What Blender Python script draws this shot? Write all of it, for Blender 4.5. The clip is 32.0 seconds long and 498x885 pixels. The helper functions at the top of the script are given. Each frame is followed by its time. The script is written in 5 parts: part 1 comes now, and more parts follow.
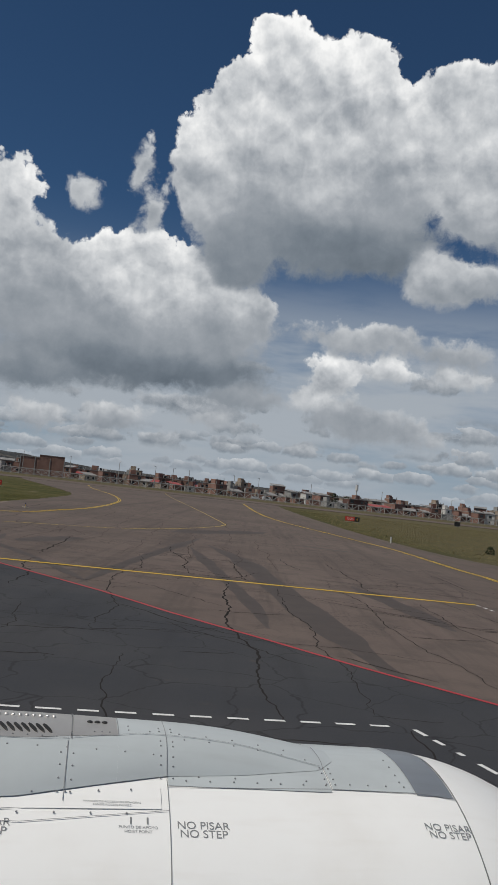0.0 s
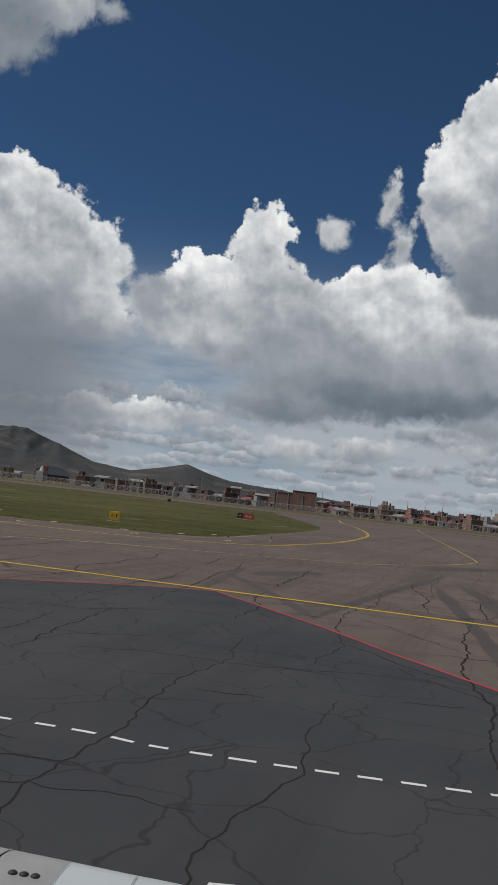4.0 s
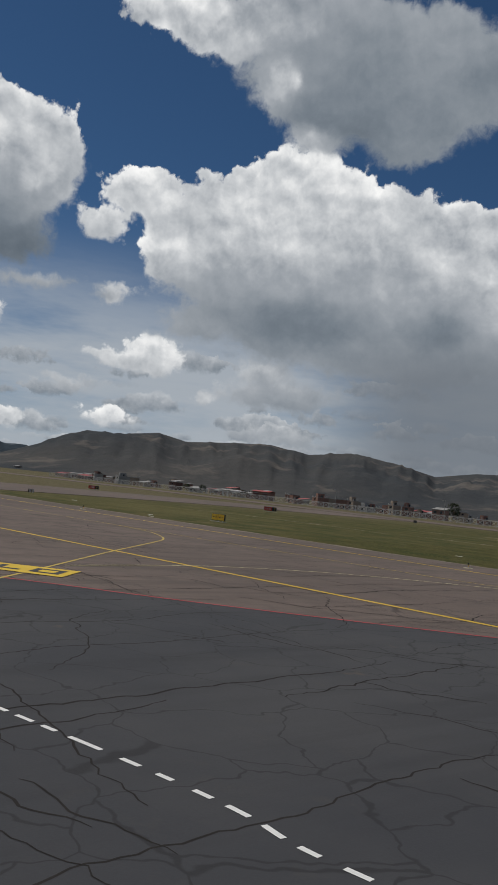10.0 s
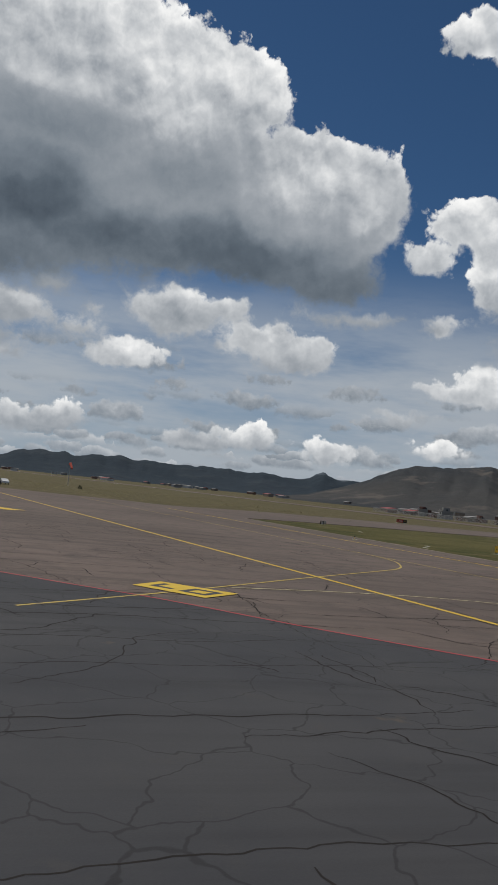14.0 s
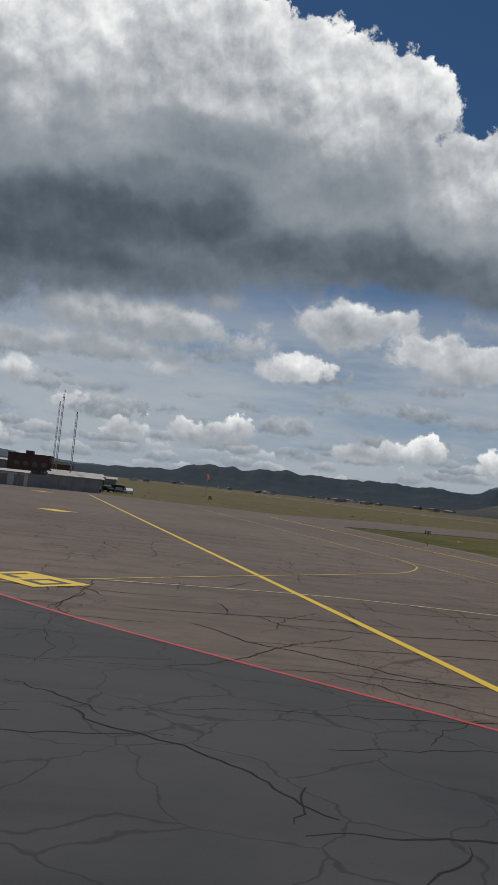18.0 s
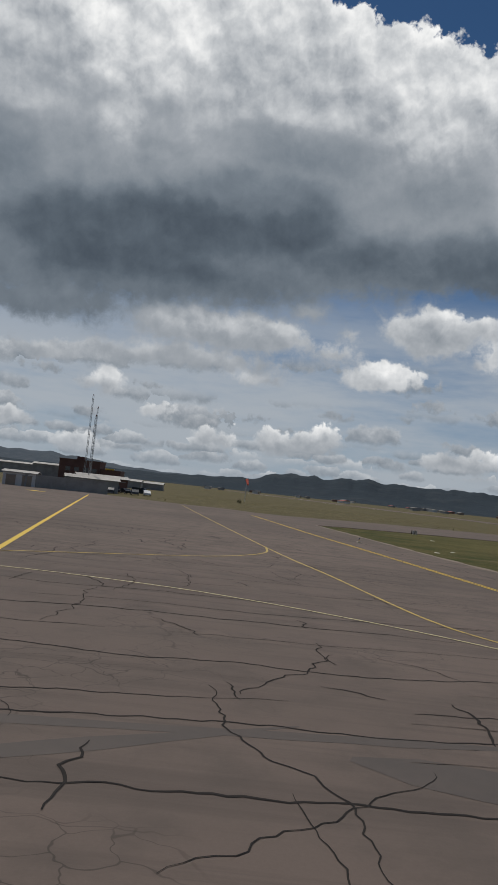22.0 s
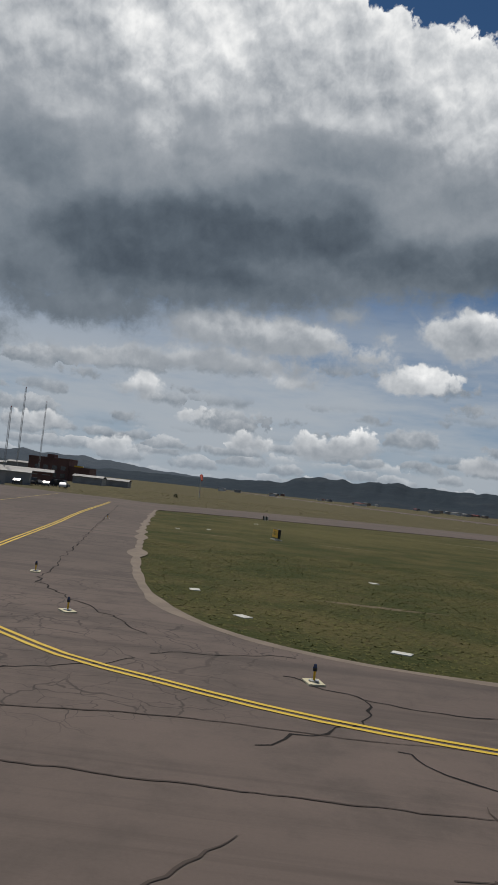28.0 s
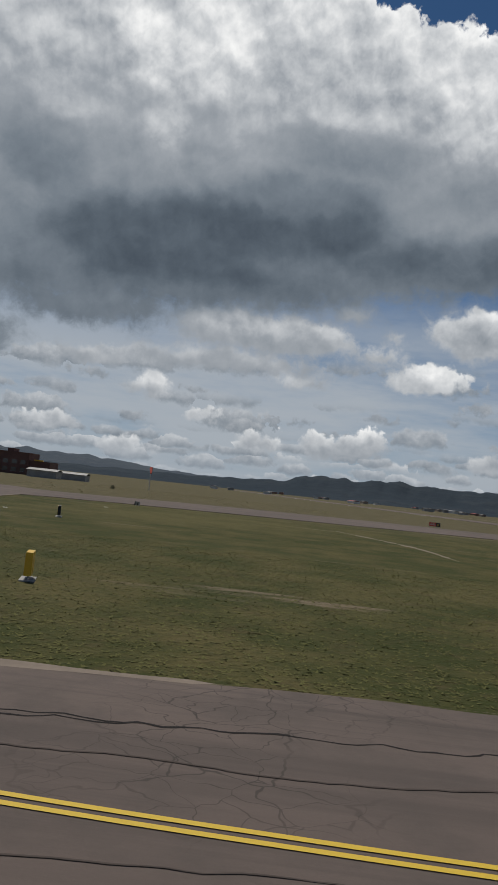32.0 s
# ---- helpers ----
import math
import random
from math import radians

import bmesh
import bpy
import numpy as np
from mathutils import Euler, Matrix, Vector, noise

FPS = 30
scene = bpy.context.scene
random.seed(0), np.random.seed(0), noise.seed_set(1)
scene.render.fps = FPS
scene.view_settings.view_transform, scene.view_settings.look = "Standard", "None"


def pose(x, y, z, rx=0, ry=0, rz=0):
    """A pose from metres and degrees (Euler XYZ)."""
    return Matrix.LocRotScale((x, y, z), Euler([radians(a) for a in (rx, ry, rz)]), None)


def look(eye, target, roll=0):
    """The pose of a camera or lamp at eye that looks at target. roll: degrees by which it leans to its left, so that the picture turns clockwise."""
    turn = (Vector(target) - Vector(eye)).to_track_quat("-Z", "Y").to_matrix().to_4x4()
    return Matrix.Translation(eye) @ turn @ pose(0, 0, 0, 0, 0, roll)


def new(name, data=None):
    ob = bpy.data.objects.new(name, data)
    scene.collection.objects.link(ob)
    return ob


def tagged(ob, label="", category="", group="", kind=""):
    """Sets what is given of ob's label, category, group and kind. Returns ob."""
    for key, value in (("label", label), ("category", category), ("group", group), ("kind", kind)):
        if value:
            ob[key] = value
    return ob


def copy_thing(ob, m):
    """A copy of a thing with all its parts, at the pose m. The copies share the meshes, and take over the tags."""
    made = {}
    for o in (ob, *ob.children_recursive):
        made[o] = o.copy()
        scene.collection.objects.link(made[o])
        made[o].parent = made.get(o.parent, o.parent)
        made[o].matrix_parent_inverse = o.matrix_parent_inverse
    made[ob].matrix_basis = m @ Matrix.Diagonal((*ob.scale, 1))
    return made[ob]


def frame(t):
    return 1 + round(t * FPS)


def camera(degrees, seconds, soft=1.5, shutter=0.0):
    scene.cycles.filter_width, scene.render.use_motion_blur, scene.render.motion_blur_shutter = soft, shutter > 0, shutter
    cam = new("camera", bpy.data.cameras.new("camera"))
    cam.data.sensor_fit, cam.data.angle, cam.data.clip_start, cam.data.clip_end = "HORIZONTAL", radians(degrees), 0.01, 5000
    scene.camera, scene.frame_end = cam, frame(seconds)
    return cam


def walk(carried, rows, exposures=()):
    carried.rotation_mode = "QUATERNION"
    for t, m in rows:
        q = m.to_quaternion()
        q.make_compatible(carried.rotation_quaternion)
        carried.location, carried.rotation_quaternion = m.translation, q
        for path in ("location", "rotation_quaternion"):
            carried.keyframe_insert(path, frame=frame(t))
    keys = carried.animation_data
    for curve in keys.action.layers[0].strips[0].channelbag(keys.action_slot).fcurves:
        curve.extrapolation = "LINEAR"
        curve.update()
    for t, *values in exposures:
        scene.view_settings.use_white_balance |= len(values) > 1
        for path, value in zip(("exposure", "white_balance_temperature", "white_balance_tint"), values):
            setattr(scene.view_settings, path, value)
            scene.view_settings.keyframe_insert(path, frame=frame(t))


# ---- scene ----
# ---------------------------------------------------------------- camera
LENS, EYE = 32.6, 4.4
cam = camera(LENS, 32.0)
ROWS = [
    (0.0, 0.000, 0.000, 0.06, 3.16, -6.43),
    (0.5, 0.081, 0.151, 1.55, 3.27, -6.40),
    (1.0, 0.169, 0.319, 3.08, 3.44, -6.43),
    (1.5, 0.215, 0.513, 4.87, 3.62, -6.45),
    (2.0, 0.272, 0.725, 6.83, 3.74, -6.46),
    (2.5, 0.335, 0.962, 8.95, 3.82, -6.46),
    (3.0, 0.444, 1.227, 11.32, 3.83, -6.47),
    (3.5, 0.560, 1.510, 13.82, 3.80, -6.49),
    (4.0, 0.678, 1.818, 17.06, 3.62, -6.43),
    (4.5, 0.805, 2.156, 21.33, 3.11, -6.35),
    (6.5, 1.503, 3.768, 30.40, 3.06, -6.10),
    (7.0, 1.704, 4.217, 32.88, 3.07, -6.07),
    (7.5, 1.924, 4.710, 35.35, 3.10, -6.03),
    (8.0, 2.151, 5.237, 38.18, 3.13, -6.03),
    (8.5, 2.371, 5.792, 41.26, 3.15, -6.04),
    (9.0, 2.579, 6.376, 44.42, 3.20, -6.06),
    (9.5, 2.778, 7.008, 47.56, 3.27, -6.09),
    (10.0, 2.983, 7.715, 50.51, 3.28, -6.15),
    (10.5, 3.192, 8.490, 53.31, 3.30, -6.24),
    (11.0, 3.406, 9.342, 56.08, 3.32, -6.29),
    (11.5, 3.604, 10.240, 58.97, 3.35, -6.29),
    (12.0, 3.778, 11.202, 61.89, 3.36, -6.32),
    (12.5, 3.909, 12.221, 64.78, 3.35, -6.27),
    (13.0, 3.991, 13.318, 67.48, 3.35, -6.16),
    (13.5, 4.016, 14.502, 70.23, 3.35, -6.04),
    (14.0, 3.979, 15.770, 72.76, 3.34, -5.95),
    (14.5, 3.888, 17.162, 74.70, 3.30, -5.98),
    (15.0, 3.747, 18.648, 76.52, 3.23, -5.98),
    (15.5, 3.578, 20.232, 78.08, 3.20, -5.92),
    (17.5, 2.911, 27.099, 83.44, 3.15, -6.02),
    (18.0, 2.792, 28.985, 84.21, 3.16, -6.09),
    (18.5, 2.709, 30.993, 84.94, 3.17, -6.16),
    (19.0, 2.642, 33.087, 85.63, 3.18, -6.18),
    (19.5, 2.582, 35.270, 86.36, 3.19, -6.22),
    (20.0, 2.515, 37.526, 87.03, 3.19, -6.23),
    (20.5, 2.429, 39.806, 87.69, 3.19, -6.18),
    (21.0, 2.305, 42.126, 88.49, 3.20, -6.13),
    (21.5, 2.133, 44.500, 89.42, 3.20, -6.10),
    (22.0, 1.905, 46.983, 90.07, 3.19, -6.13),
    (22.5, 1.618, 49.588, 90.45, 3.18, -6.26),
    (23.0, 1.266, 52.214, 90.74, 3.18, -6.39),
    (23.5, 0.850, 54.761, 91.05, 3.18, -6.45),
    (24.0, 0.390, 57.265, 91.23, 3.16, -6.50),
    (24.5, -0.104, 59.779, 91.41, 3.16, -6.55),
    (25.0, -0.624, 62.330, 91.66, 3.18, -6.60),
    (25.5, -1.162, 64.903, 91.89, 3.17, -6.60),
    (27.5, -3.344, 75.154, 92.37, 3.27, -6.29),
    (28.0, -3.823, 77.602, 92.57, 3.24, -6.15),
    (28.5, -4.291, 80.110, 92.59, 3.21, -6.09),
    (29.0, -4.778, 82.665, 92.68, 3.21, -6.10),
    (29.5, -5.287, 85.236, 92.76, 3.20, -6.12),
    (30.0, -5.834, 87.848, 92.80, 3.17, -6.15),
    (30.5, -6.419, 90.517, 92.89, 3.18, -6.17),
    (31.0, -7.013, 93.210, 92.95, 3.16, -6.16),
    (31.5, -7.598, 95.929, 93.01, 3.14, -6.17),
    (32.0, -8.170, 98.644, 93.09, 3.13, -6.19),
]
walk(cam, [(t, pose(x, y, EYE, 90 + pitch, roll, yaw)) for t, x, y, yaw, pitch, roll in ROWS])

# ---------------------------------------------------------------- sky and sun
SUN_AZ, SUN_EL = 118.0, 60.0      # degrees: azimuth counted from +y towards -x
sun_way = Vector((-math.sin(radians(SUN_AZ)) * math.cos(radians(SUN_EL)), math.cos(radians(SUN_AZ)) * math.cos(radians(SUN_EL)), math.sin(radians(SUN_EL))))
sun = new("sun", bpy.data.lights.new("sun", "SUN"))
sun.data.energy, sun.data.angle, sun.data.color = 3.0, radians(0.6), (1.0, 0.95, 0.87)
sun.matrix_world = look(sun_way * 100, (0, 0, 0))


class Nodes:
    """Short writing for node trees."""

    def __init__(self, tree):
        self.tree = tree

    def put(self, kind, inputs=(), **props):
        n = self.tree.nodes.new(kind)
        for k, v in props.items():
            setattr(n, k, v)
        for k, v in (inputs.items() if isinstance(inputs, dict) else enumerate(inputs)):
            self.link(v, n.inputs[k])
        return n

    def link(self, v, socket):
        if isinstance(v, bpy.types.NodeSocket):
            self.tree.links.new(v, socket)
        elif v is not None:
            socket.default_value = v

    def math(self, op, a, b=None, c=None, clamp=False):
        n = self.put("ShaderNodeMath", operation=op, use_clamp=clamp)
        for i, v in enumerate((a, b, c)):
            self.link(v, n.inputs[i])
        return n.outputs[0]

    def vec(self, op, a, b=None):
        n = self.put("ShaderNodeVectorMath", operation=op)
        self.link(a, n.inputs[0])
        self.link(b, n.inputs[1])
        return n.outputs["Value"] if op in ("LENGTH", "DOT_PRODUCT", "DISTANCE") else n.outputs["Vector"]

    def noise(self, vector, scale, detail=4.0, rough=0.55, lac=2.0, dist=0.0, out="Fac"):
        n = self.put("ShaderNodeTexNoise", {"Vector": vector, "Scale": scale, "Detail": detail, "Roughness": rough, "Lacunarity": lac, "Distortion": dist})
        return n.outputs[out]

    def ramp(self, v, stops, interp="LINEAR"):
        n = self.put("ShaderNodeValToRGB", [v])
        n.color_ramp.interpolation = interp
        els = n.color_ramp.elements
        while len(els) < len(stops):
            els.new(0.5)
        for e, (p, c) in zip(els, stops):
            e.position, e.color = p, (*c, 1) if len(c) == 3 else c
        return n.outputs[0]

    def step(self, v, lo, hi, a=0.0, b=1.0):
        n = self.put("ShaderNodeMapRange", {"Value": v, "From Min": lo, "From Max": hi, "To Min": a, "To Max": b}, interpolation_type="SMOOTHSTEP")
        return n.outputs[0]

    def mix(self, f, a, b, blend="MIX"):
        n = self.put("ShaderNodeMix", data_type="RGBA", blend_type=blend)
        for k, v in ((0, f), (6, a), (7, b)):
            self.link((*v, 1) if isinstance(v, tuple) and len(v) == 3 else v, n.inputs[k])
        return n.outputs[2]


# the cumulus clouds of that day: azimuth, elevation, half width, half height in degrees, tone of crown and of base
CLOUDS_NORTH = [
    (-1.9, 22.3, 6.1, 6.1, 0.84, 0.64), (1.3, 27.7, 2.2, 2.1, 0.92, 0.84), (-1.2, 26.5, 2.7, 2.5, 0.88, 0.8), (-4.7, 26.6, 2.5, 2.6, 0.92, 0.82),
    (3, 24.5, 2.7, 2.9, 0.88, 0.76), (4.9, 20.5, 2.8, 4.1, 0.84, 0.64), (-11.3, 23.5, 5.1, 4.1, 0.84, 0.7), (-4.1, 16.9, 7.2, 2.2, 0.54, 0.44),
    (2.7, 15.5, 2.8, 2.5, 0.62, 0.5), (-13.3, 19, 2.6, 1.9, 0.74, 0.64), (-10.2, 15.5, 1.7, 1.6, 0.78, 0.66), (-13, 14.6, 3.3, 1.5, 0.74, 0.6),
    (-16.4, 24.1, 4, 4.5, 0.84, 0.7), (-18.7, 17.9, 5.1, 2.5, 0.66, 0.55),
]
CLOUDS_NORTH_LOW = [
    (8.9, 12.8, 6.2, 3.2, 0.89, 0.66), (15.8, 11.7, 4.1, 3.5, 0.74, 0.58), (18, 16.6, 1.5, 2.3, 0.82, 0.72), (1.8, 11.5, 2.3, 1.9, 0.8, 0.6),
    (8.2, 7.7, 9.4, 1.8, 0.54, 0.42), (15.1, 6.4, 4.5, 1.7, 0.6, 0.48), (13.3, 18, 1.3, 0.9, 0.7, 0.64), (9.7, 20, 0.6, 1.5, 0.72, 0.64),
    (8.6, 17.5, 0.7, 1.2, 0.7, 0.64), (-6.7, 10.8, 4.1, 1.1, 0.72, 0.6), (-12.4, 10.4, 3.1, 0.9, 0.68, 0.58), (-4.9, 8, 1.7, 1.5, 0.9, 0.66),
    (-8.4, 8.8, 1.9, 0.8, 0.8, 0.64), (-12.9, 8.7, 2, 0.8, 0.78, 0.64), (-3.8, 6.2, 1.7, 0.9, 0.84, 0.64),
]
CLOUDS_NORTH_LOW2 = [
    (-7, 5, 3.6, 1.2, 0.68, 0.56), (1.2, 6.1, 3.2, 1.1, 0.68, 0.54), (9.5, 3.7, 2.4, 1, 0.72, 0.56), (14.7, 3.2, 1.9, 0.9, 0.76, 0.6),
    (3.3, 4.3, 1.8, 0.7, 0.74, 0.6), (-10.7, 4.5, 2, 0.7, 0.72, 0.6), (18.2, 16.4, 1.8, 2.3, 0.8, 0.7), (21.8, 13.6, 2.1, 1.8, 0.87, 0.7),
    (17.3, 12.1, 4.5, 2.5, 0.76, 0.6), (24.2, 11.3, 2.1, 1.5, 0.75, 0.62), (15.8, 9.3, 3.9, 1.2, 0.66, 0.57), (16.3, 6.5, 3, 1, 0.74, 0.6),
    (21.8, 4.7, 4, 0.7, 0.72, 0.6), (24.9, 4.5, 1.1, 0.8, 0.86, 0.66), (28.2, 4.7, 1.7, 0.8, 0.72, 0.6),
]
CLOUDS_WEST_HIGH = [
    (46.7, 27.2, 5.9, 4.5, 0.62, 0.46), (51, 26.2, 2, 2.2, 0.8, 0.7), (42.4, 23.9, 3.5, 2.2, 0.55, 0.52), (37.3, 27.1, 3.6, 1.9, 0.57, 0.5),
    (33.5, 28.2, 2.3, 1.2, 0.74, 0.58), (30.5, 29.1, 1.8, 0.7, 0.64, 0.58), (48.6, 23.2, 1.5, 1, 0.74, 0.66), (39.7, 30.1, 2.8, 1.4, 0.62, 0.54),
    (53.8, 27.8, 3, 0.6, 0.72, 0.66), (58.4, 29.3, 3.7, 1.5, 0.83, 0.72), (55.2, 28.5, 2.3, 1.2, 0.8, 0.7), (51, 29.7, 5.1, 2.2, 0.72, 0.64),
    (50.2, 26.3, 2.3, 2.1, 0.84, 0.68), (48.2, 23.1, 1.8, 1.2, 0.72, 0.64),
]
CLOUDS_WEST = [
    (48.5, 18.1, 5.5, 3.9, 0.9, 0.7), (52.4, 17.4, 2.3, 2.5, 0.86, 0.68), (43.7, 16.5, 2.2, 2.6, 0.86, 0.66), (36.8, 17, 5.1, 2.9, 0.82, 0.76),
    (39.3, 15.1, 1.8, 1.6, 0.84, 0.64), (32.3, 14.5, 3.7, 2.5, 0.82, 0.66), (28.9, 13.7, 1.7, 2.9, 0.87, 0.68), (28.5, 10.7, 2.6, 1.2, 0.8, 0.6),
    (47.6, 11.4, 6.2, 2.3, 0.56, 0.46), (38.6, 11.8, 3.3, 1.8, 0.53, 0.46), (33.9, 11.6, 2.5, 1.9, 0.72, 0.58), (44.3, 10.3, 1.5, 0.8, 0.74, 0.6),
    (34.1, 9.9, 1.5, 0.5, 0.72, 0.6), (49.6, 6.5, 4.1, 1.1, 0.68, 0.56), (48.6, 3.6, 4, 0.6, 0.66, 0.58), (21, 13.6, 2.3, 2, 0.89, 0.7),
]
CLOUDS_WEST2 = [
    (20.2, 10.6, 3.7, 1.6, 0.8, 0.6), (24.9, 12.1, 1.6, 1.7, 0.66, 0.6), (28.3, 4.7, 1.5, 0.7, 0.72, 0.6), (24.1, 4.3, 1.9, 0.7, 0.8, 0.62),
    (59.7, 18.7, 2.5, 1.6, 0.86, 0.7), (62.1, 16.3, 1.4, 1.1, 0.8, 0.66), (56.6, 15.1, 3.5, 2, 0.87, 0.7), (54.2, 18.1, 1.4, 1.1, 0.86, 0.74),
    (49.3, 19.3, 3.8, 2.4, 0.89, 0.74), (45.4, 18, 3.7, 2.9, 0.87, 0.68), (52.1, 16.4, 3.5, 2.3, 0.85, 0.66), (48.9, 15.2, 4.6, 1.8, 0.8, 0.6),
    (48.5, 12.3, 7, 1.9, 0.55, 0.46), (69.4, 14.6, 4.2, 1.8, 0.5, 0.42),
]
CLOUDS_WEST_LOW = [
    (61.1, 11.6, 1.1, 0.6, 0.76, 0.66), (58, 8.3, 2, 1.2, 0.84, 0.66), (61, 7.9, 1.2, 0.4, 0.76, 0.68), (50.4, 8, 1.6, 0.7, 0.75, 0.6),
    (70.2, 9.5, 2.5, 1.2, 0.77, 0.64), (55.3, 10.7, 2.5, 1, 0.64, 0.58), (44.9, 10.3, 2.3, 0.7, 0.66, 0.58), (60.6, 3.8, 1.5, 0.6, 0.82, 0.66),
    (67.9, 3, 1.7, 0.8, 0.82, 0.66), (63.1, 5.8, 1.9, 0.4, 0.7, 0.64), (54.4, 5.8, 1.1, 0.6, 0.76, 0.64),
]
CLOUDS_SOUTH = [
    (71, 20.2, 3.7, 2.6, 0.87, 0.7), (66.7, 18.5, 2, 2, 0.84, 0.68), (65.1, 21.2, 0.4, 1.2, 0.8, 0.7), (77.8, 16.5, 6.3, 2.1, 0.46, 0.38),
    (70.8, 15.6, 4.2, 1.7, 0.48, 0.4), (75.9, 25, 2.9, 2, 0.89, 0.72), (80.9, 24.3, 5, 3.5, 0.86, 0.7), (66.9, 12.1, 3.7, 0.5, 0.66, 0.6),
    (87.6, 25.2, 8.7, 4.6, 0.84, 0.66), (78, 25.9, 3.8, 2.3, 0.87, 0.7), (74.7, 25.1, 1.8, 1.3, 0.87, 0.74), (81.7, 28.2, 1.8, 1.1, 0.89, 0.78),
    (91.2, 18.9, 6.8, 3.3, 0.54, 0.42), (84.9, 15.7, 9.2, 1.9, 0.42, 0.36), (74.1, 15.6, 5, 1.6, 0.44, 0.38),
]
CLOUDS_SOUTH_HIGH = [
    (100.4, 26.9, 8.1, 3.3, 0.91, 0.78), (91.8, 27.8, 6.8, 3.7, 0.85, 0.7), (83.4, 26.5, 2.5, 1.7, 0.87, 0.72), (77, 25.4, 4, 2.3, 0.85, 0.7),
    (101.2, 22.3, 2.6, 2.7, 0.8, 0.64), (88.4, 23, 8.3, 3.3, 0.62, 0.48), (95.4, 17.2, 8.9, 2.9, 0.4, 0.32), (96.8, 14.1, 9.6, 1.4, 0.38, 0.34),
    (83, 16.6, 5.9, 1.8, 0.44, 0.38), (80.3, 20.3, 5.2, 2.2, 0.62, 0.5), (108.5, 25.5, 6.2, 4.5, 0.77, 0.66), (100.1, 28.2, 6.4, 2.7, 0.89, 0.76),
    (91.2, 29.3, 3.9, 1.8, 0.93, 0.82),
]
CLOUDS_SOUTH_FAR = [
    (109.1, 19.8, 4.7, 3.3, 0.58, 0.46), (101.3, 22.8, 2, 2.7, 0.75, 0.6), (101.5, 15.8, 9.2, 3.3, 0.42, 0.34), (89.8, 17.7, 7.2, 3.1, 0.42, 0.34),
    (105.4, 10.9, 6.2, 1.2, 0.5, 0.45), (114.2, 16, 6.7, 6.5, 0.62, 0.45), (115, 8.5, 6.1, 1.7, 0.55, 0.45), (120.8, 16.1, 8.4, 8.1, 0.7, 0.5),
    (86.5, 28.8, 2.3, 1.6, 0.91, 0.8),
]
CLOUDS_SOUTH_LOW = [
    (95.9, 10.6, 3.9, 1.3, 0.77, 0.6), (90.7, 10.1, 2.7, 0.8, 0.76, 0.62), (79.1, 11.4, 3.1, 1.6, 0.78, 0.62), (87.4, 12.4, 1.2, 0.5, 0.7, 0.64),
    (81.7, 8.3, 1.9, 0.8, 0.82, 0.66), (85.3, 9.6, 1.8, 0.7, 0.7, 0.62), (72.8, 10, 3.1, 1.2, 0.78, 0.64), (98, 8.4, 4.1, 0.6, 0.67, 0.58),
    (90.8, 7.5, 1.5, 0.4, 0.74, 0.66), (100.3, 6.1, 1.3, 0.7, 0.74, 0.62), (84.3, 11.1, 0.7, 0.4, 0.7, 0.66), (75.6, 11.9, 1.6, 1, 0.76, 0.64),
]
CLOUDS_SOUTH_LOW2 = [
    (94, 10.7, 2.9, 1.4, 0.8, 0.62), (94.9, 8.4, 6.1, 0.7, 0.68, 0.58), (100.3, 6.1, 1.2, 0.6, 0.78, 0.64), (104.6, 7.6, 2.2, 0.6, 0.72, 0.6),
    (92.4, 3.2, 1.7, 0.6, 0.78, 0.64), (87, 3.3, 2.3, 0.7, 0.76, 0.62), (101.8, 2.1, 2.3, 0.6, 0.76, 0.62), (107, 3.1, 1.5, 0.6, 0.76, 0.64),
    (96.7, 4.3, 1.1, 0.4, 0.76, 0.66), (86.1, 3.5, 2.2, 0.8, 0.8, 0.62), (76.6, 3.2, 2.3, 0.8, 0.76, 0.62), (72.8, 3.4, 1.6, 0.8, 0.82, 0.64),
    (82.5, 8.1, 1.6, 0.8, 0.8, 0.66), (90.5, 10.5, 2.9, 1.3, 0.78, 0.6),
]
CLOUD_BODIES = [
    (-2.9, 21, 7.8, 6.1, 0.74, 0.58), (9.3, 10.5, 9.8, 3.9, 0.74, 0.56), (42.3, 13.8, 14.9, 6.1, 0.76, 0.56), (43.9, 27, 10.4, 3.9, 0.62, 0.52),
    (49, 16.3, 10.1, 4.9, 0.8, 0.56), (69.9, 18.5, 5.1, 4.5, 0.8, 0.58), (86.2, 20.6, 14.2, 7.5, 0.8, 0.48), (70.6, 19.1, 6.4, 4.5, 0.78, 0.52),
    (92.1, 21.9, 17.4, 8.3, 0.8, 0.44), (105.9, 20.7, 30.2, 10.2, 0.78, 0.42),
]
CLOUDS = (*CLOUDS_NORTH, *CLOUDS_NORTH_LOW, *CLOUDS_NORTH_LOW2, *CLOUDS_WEST_HIGH, *CLOUDS_WEST, *CLOUDS_WEST2, *CLOUDS_WEST_LOW, *CLOUDS_SOUTH, *CLOUDS_SOUTH_HIGH, *CLOUDS_SOUTH_FAR, *CLOUDS_SOUTH_LOW, *CLOUDS_SOUTH_LOW2)
SHARP, RAIN_AT = 5.0, 36.1


